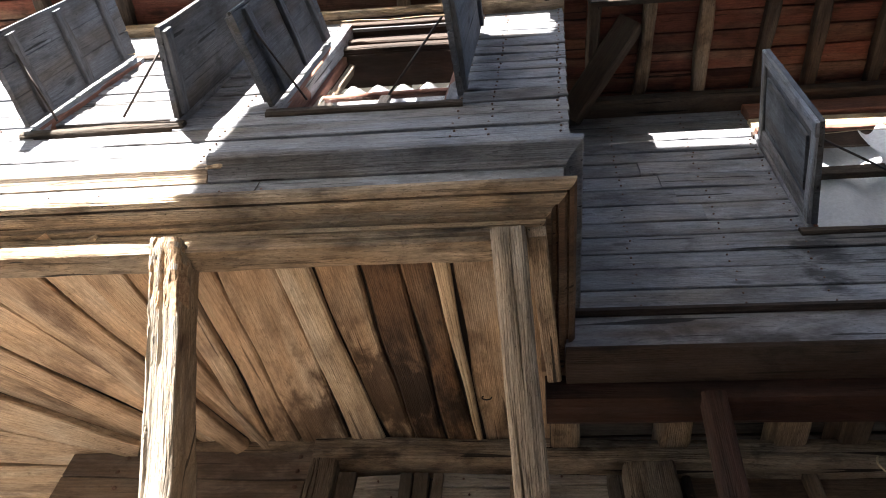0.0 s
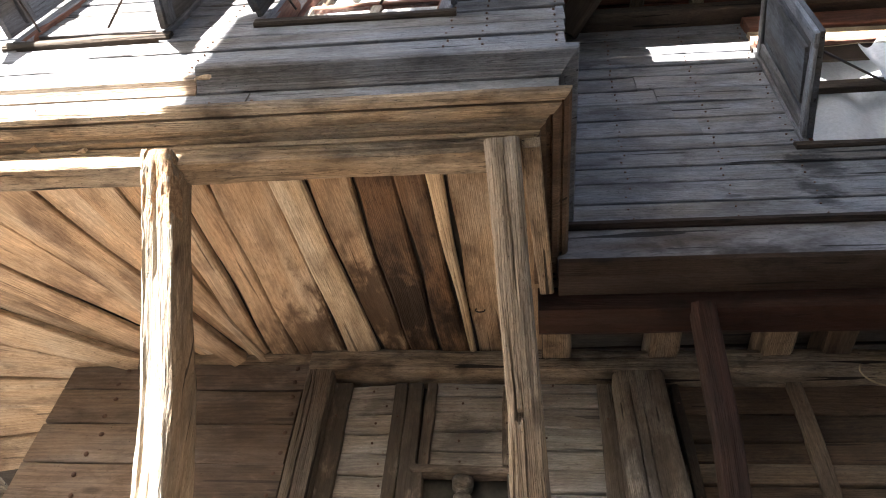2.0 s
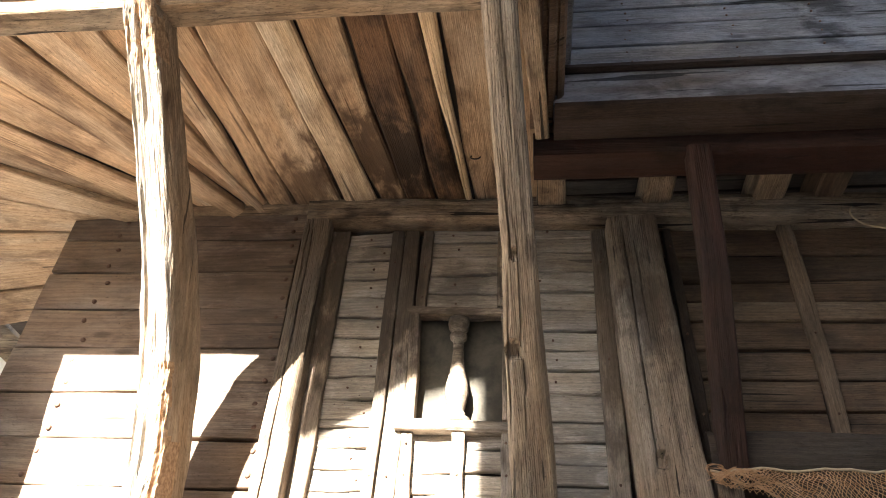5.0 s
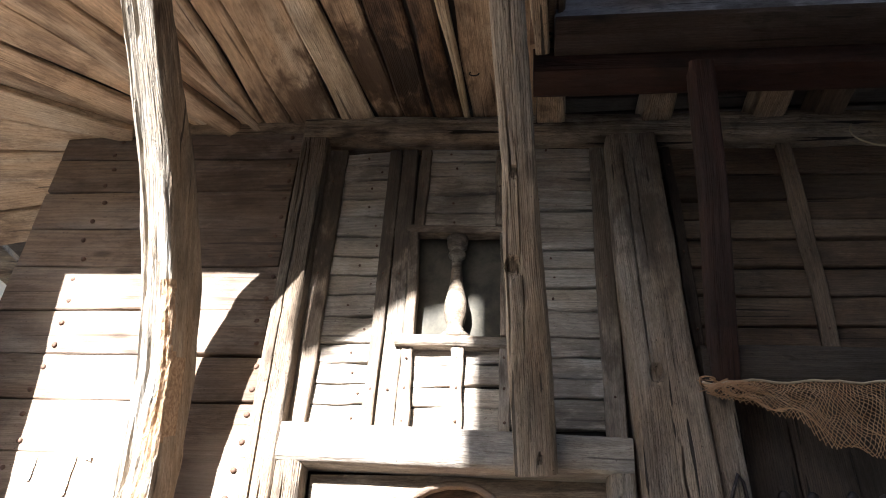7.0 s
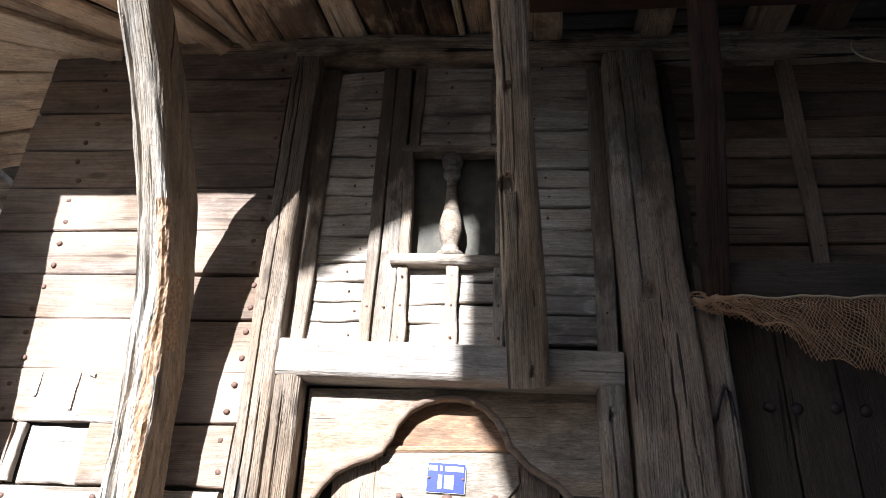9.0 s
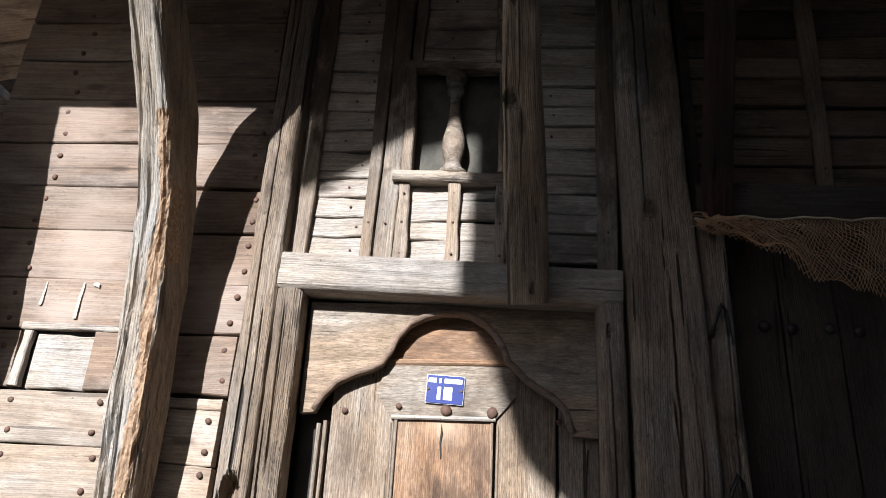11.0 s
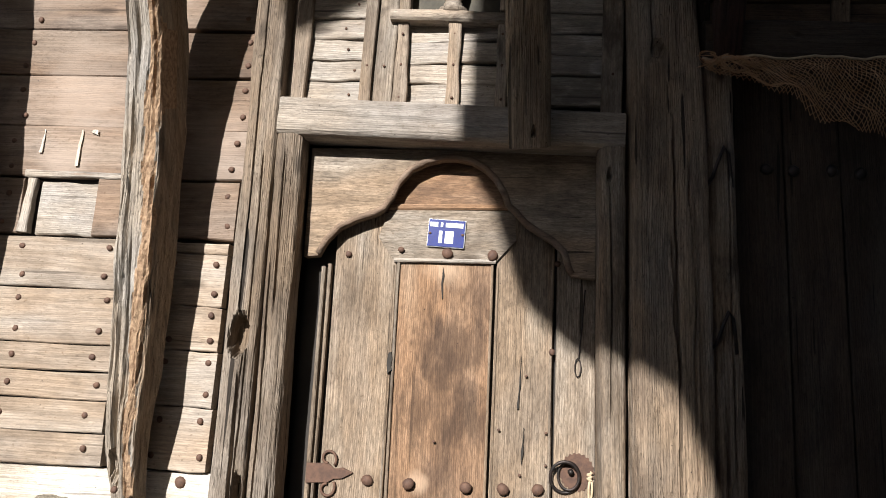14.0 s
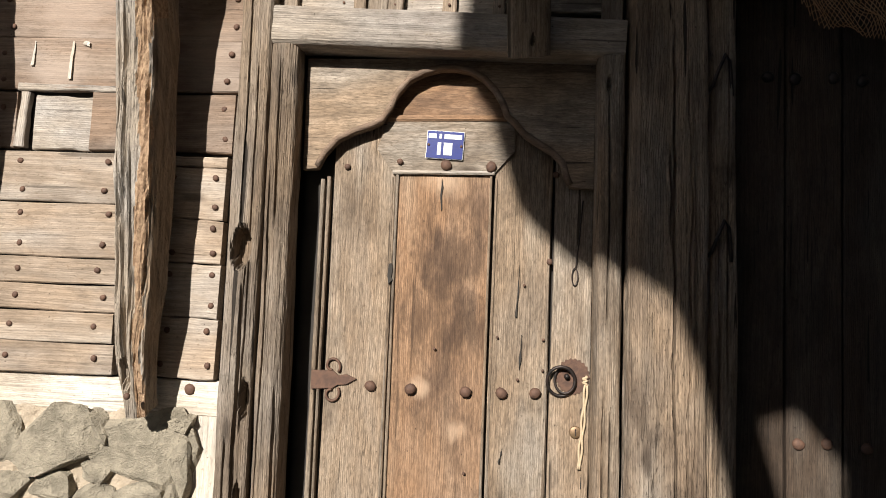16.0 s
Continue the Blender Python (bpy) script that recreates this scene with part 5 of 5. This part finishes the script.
# ---- upper windows, shutters, eaves ----
def window(name, label, y, x0, x1, z0, z1, shutters, mat=SHUTTER, sash=True):
    """A boxed casement opening with open boarded shutters. shutters: (hinge x, free x, free y, top z, style)."""
    win = thing(name, label, "window", kind="structure")
    fr = 0.045
    plank("sill", up(x0 - 0.06, y - 0.022, z0 - 0.02), up(x1 + 0.05, y - 0.022, z0 - 0.01), 0.05, 0.09, GATE, win, cham=0.01)
    plank("head", up(x0 - 0.04, y - 0.02, z1 + 0.02), up(x1 + 0.04, y - 0.02, z1 + 0.02), 0.05, 0.09, UMBER, win)
    for x in (x0, x1):
        plank("jamb", up(x, y - 0.02, z0), up(x, y - 0.02, z1), 0.055, 0.09, SILVER, win)
        plank("reveal", up(x + (0.028 if x == x0 else -0.028), y + 0.05, z0), up(x + (0.028 if x == x0 else -0.028), y + 0.05, z1), 0.14, 0.02, REDFRAME, win, normal=(1 if x == x0 else -1, 0, 0))
    if sash:
        mid_x, top = (x0 + x1) / 2, z0 + 0.42
        for x in (x0 + 0.05, mid_x, x1 - 0.05):
            plank("sash_stile", up(x, y + 0.09, z0), up(x, y + 0.09, top), 0.045 if x == mid_x else 0.035, 0.035, PALE if x == mid_x else BATTEN, win)
        for z in (z0 + 0.02, top):
            plank("sash_rail", up(x0 + 0.03, y + 0.088, z), up(x1 - 0.03, y + 0.088, z), 0.035, 0.03, REDFRAME if z == top else BATTEN, win)
        for a, b in ((x0 + 0.07, mid_x - 0.025), (mid_x + 0.025, x1 - 0.07)):
            plank("pane", up((a + b) / 2, y + 0.095, z0 + 0.035), up((a + b) / 2, y + 0.095, top - 0.017), b - a, 0.004, PANE, win, wob=0.0, cham=0.0005).visible_shadow = False
        plank("casement", up(x0 + 0.045, y + 0.10, z0 + 0.02), up(x0 + 0.045, y + 0.10, z1 - 0.03), 0.05, 0.03, REDFRAME, win, normal=(1, 0, 0), label="reddish-brown casement folded inward")
        plank("casement", up(x0 + 0.065, y + 0.16, z0 + 0.02), up(x0 + 0.085, y + 0.16, z1 - 0.03), 0.06, 0.03, BATTEN, win, normal=(1, 0.3, 0), label="reddish-brown casement folded inward")
    string = tube_mesh([up(x0 + (x1 - x0) * k / 14, y - 0.07, z1 - 0.10 + 0.012 * math.sin(k * 0.9) - 0.02 * math.sin(math.pi * k / 14)) for k in range(15)], 0.0025, 5)
    part("string", string, TWINE, win, "frayed string tied across the opening")
    for hx, fx, fy, zt, style in shutters:
        hinge0, free0 = Vector(up(hx, y - 0.03, z0 + 0.02)), Vector(up(fx, fy, z0 + 0.02))
        d = (free0 - hinge0)
        wide = d.length
        d.normalize()
        upv = (Vector(up(hx, y, zt)) - Vector(up(hx, y, z0))).normalized()
        out = d.cross(upv).normalized()
        face = -1 if hx < (x0 + x1) / 2 else 1
        n_b = 3
        bms = bmesh.new()
        for k in range(n_b):
            piece = plank_mesh(zt - z0, wide / n_b - 0.003, wide / n_b - 0.003, 0.024, 0.002, 6, 0.004, SEED[0] + k)
            piece.transform(Matrix.Translation((0, ((k + 0.5) / n_b - 0.5) * wide, 0)))
            bms.from_mesh(piece)
        SEED[0] += 3
        mid_ = hinge0 + d * (wide / 2)
        shut = part("shutter", bms, mat, win, "open weathered board shutter", basis(mid_, mid_ + upv, out))
        for side_ in (1, -1):
            if style == "panelled":
                if side_ > 0:
                    for zf, wd in ((0.035, 0.07), (0.965, 0.07)):
                        p0 = hinge0 + upv * (zt - z0) * zf + out * 0.018
                        plank("frame_rail", p0, p0 + d * wide, wd, 0.016, SILVER, shut, normal=out, cham=0.006)
                    for df in (0.035, wide - 0.035):
                        p0 = hinge0 + d * df + out * 0.017
                        plank("frame_stile", p0, p0 + upv * (zt - z0), 0.07, 0.016, SILVER, shut, normal=out, cham=0.006)
                    p0 = hinge0 + d * wide / 2 + out * 0.014
                    plank("raised_panel", p0 + upv * 0.12, p0 + upv * (zt - z0 - 0.12), wide - 0.24, 0.012, mat, shut, normal=out, cham=0.008)
                continue
            if side_ == face and style == "plain":
                continue
            for zf in ((0.14, 0.5, 0.86) if side_ == face else (0.04, 0.96)):
                p0 = hinge0 + upv * (zt - z0) * zf + out * (0.0 if side_ > 0 else -0.024) + out * side_ * 0.022
                plank("ledge", p0 + d * 0.02, p0 + d * (wide - 0.02), 0.055, 0.022, mat, shut, normal=out * side_)
        stay = tube_mesh([hinge0 + d * wide * 0.75 + upv * 0.12 * (zt - z0) + out * face * 0.03, Vector(up(x0 + (x1 - x0) * ((0.16 if style == "ledged" else 0.85) if face < 0 else 0.64), y - 0.05, z0 + 0.02))], 0.0055, 6)
        part("stay", stay, DARKIRON, shut, "iron stay holding the shutter")
    return win


window("window_2", "casement window with two open board shutters", 1.312, -2.00, -1.36, 4.78, 5.78, [(-2.05, -2.09, 0.88, 5.80, "ledged"), (-1.36, -1.335, 0.88, 5.82, "plain")])
win = window("window_3", "casement window with two open board shutters", 1.312, -0.91, -0.16, 4.86, 6.15, [(-0.96, -1.06, 0.865, 5.88, "ledged"), (-0.13, -0.165, 0.865, 5.88, "plain")])
for z in (5.90, 6.02):
    plank("head_rail", up(-0.89, 1.35, z), up(-0.18, 1.35, z), 0.05, 0.04, UMBER, win, cham=0.008)
win = window("window_4", "casement window of the set-back storey with one open panelled shutter", 2.045, 1.46, 2.30, 4.86, 5.90, [(1.455, 1.40, 1.50, 5.84, "panelled")], sash=False)
plank("head_board", up(1.44, 2.02, 6.03), up(2.6, 2.02, 6.03), 0.17, 0.03, SAP, win, n=14, cham=0.006, label="sunlit yellowish head board")
plank("head_rail", up(1.44, 2.0, 5.925), up(2.6, 2.0, 5.925), 0.045, 0.04, REDFRAME, win, n=14)
plank("head_beam", up(1.44, 1.99, 6.21), up(2.7, 1.99, 6.23), 0.17, 0.06, REDFRAME, win, n=14, cham=0.01)
plank("cross_rail", up(1.47, 2.12, 5.60), up(2.30, 2.12, 5.62), 0.085, 0.04, GATE, win)

room = thing("room", "plain whitewashed room behind the upper windows", "room", kind="structure")
part("back_wall", box_bm(-3.0, 0.28, 3.9, 4.0, 4.3, 6.6), PLASTER, room)
part("room_ceiling", box_bm(-3.0, 0.34, 1.5, 4.0, 6.42, 6.5), PLASTER, room)
part("room_ceiling", box_bm(0.34, 3.3, 2.2, 4.0, 6.42, 6.5), PLASTER, room)
part("side_wall", box_bm(0.34, 0.42, 2.15, 4.0, 4.3, 6.5), PLASTER, room)
part("back_wall", box_bm(0.42, 3.4, 3.9, 4.0, 4.3, 6.5), PLASTER, room)
part("room_floor", box_bm(0.34, 3.4, 2.2, 4.0, 4.22, 4.28), GATE, room)
part("room_floor", box_bm(-3.0, 0.34, 1.5, 4.0, 4.22, 4.28), GATE, room)


def cloth_mesh(x0, x1, z0, z1, y, waves, depth, scallop=0.0):
    bmc = bmesh.new()
    nu, nv = 40, 14
    grid = [[bmc.verts.new((x0 + (x1 - x0) * i / nu, y + depth * math.sin(waves * 6.283 * i / nu + 0.6 * math.sin(j * 0.7)) + 0.01 * noise.noise(Vector((i * 0.2, j * 0.3, 0))), z0 + (z1 - z0) * j / nv + 0.02 * math.sin(i * 0.5) * (j == 0) + scallop * math.sin(waves * 6.283 * i / nu) * (j / nv) ** 3)) for j in range(nv + 1)] for i in range(nu + 1)]
    for i in range(nu):
        for j in range(nv):
            bmc.faces.new((grid[i][j], grid[i + 1][j], grid[i + 1][j + 1], grid[i][j + 1]))
    bmesh.ops.solidify(bmc, geom=bmc.faces[:], thickness=0.003)
    for f in bmc.faces:
        f.smooth = True
    return bmc


curtain = thing("curtain", "white gathered curtain behind the upper window", "curtain")
part("cloth", cloth_mesh(-0.80, 0.0, 4.98, 5.53, 1.53, 6, 0.03, 0.02), CLOTH, curtain)
curtain = thing("curtain", "white gathered curtain behind the upper window", "curtain")
part("cloth", cloth_mesh(-1.9, -1.3, 4.9, 5.45, 1.53, 5, 0.03, 0.03), CLOTH, curtain)
curtain = thing("laundry_cloth", "white cloth hanging in the upper window", "cloth")
part("cloth", cloth_mesh(1.55, 2.35, 4.90, 6.08, 2.27, 2, 0.03), CLOTH, curtain)
part("folded_cloth", cloth_mesh(2.06, 2.42, 5.30, 5.86, 2.085, 2, 0.012, -0.04), CLOTH, curtain)

part("lintel_beam", box_bm(-3.0, 0.28, 1.455, 1.66, 5.86, 6.30, 0.01), OXBLOOD, room)
eaves = thing("roof", "projecting eaves with dark red boards and rough rafters", "roof", kind="structure")
rng = random.Random(91)
for x0, x1, n_k in ((-3.7, 0.60, 10), (0.604, 3.6, 7)):
    for k in range(n_k):
        y = 2.25 - 0.125 * k
        plank("roof_board", (x0, y, 6.50), (x1, y, 6.50), 0.12, 0.025, ROOFRED, eaves, normal=(0, 0.05, -1), wob=0.006, n=20)
for x in (-3.3, -2.8, -2.3, -1.75, -1.2, -0.55, -0.28, 0.62, 0.93, 1.30, 1.66, 1.97, 2.35, 2.8, 3.2):
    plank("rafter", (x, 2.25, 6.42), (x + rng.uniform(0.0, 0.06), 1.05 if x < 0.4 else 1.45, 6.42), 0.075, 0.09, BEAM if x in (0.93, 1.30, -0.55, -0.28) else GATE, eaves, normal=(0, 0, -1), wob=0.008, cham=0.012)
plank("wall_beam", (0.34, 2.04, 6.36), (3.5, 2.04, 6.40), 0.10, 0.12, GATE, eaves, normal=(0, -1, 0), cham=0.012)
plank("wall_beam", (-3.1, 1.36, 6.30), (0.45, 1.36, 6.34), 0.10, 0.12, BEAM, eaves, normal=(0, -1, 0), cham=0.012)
# boards added out of view to straighten the eaves' shadow on the walls
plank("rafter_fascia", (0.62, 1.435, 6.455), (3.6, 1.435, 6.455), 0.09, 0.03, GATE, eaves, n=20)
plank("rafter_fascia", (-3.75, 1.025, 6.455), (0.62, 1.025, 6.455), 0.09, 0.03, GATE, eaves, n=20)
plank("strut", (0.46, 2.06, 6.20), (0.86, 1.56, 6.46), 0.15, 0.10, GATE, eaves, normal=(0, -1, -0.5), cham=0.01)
# unseen board added to stop stray sun slipping past the bay corner
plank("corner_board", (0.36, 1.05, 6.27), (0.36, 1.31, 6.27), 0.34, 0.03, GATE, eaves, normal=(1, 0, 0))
part("roof_cover", box_bm(-3.75, 0.62, 1.02, 4.2, 6.53, 6.60), OXBLOOD, eaves)
part("roof_cover", box_bm(0.62, 3.7, 1.43, 4.2, 6.53, 6.60), OXBLOOD, eaves)
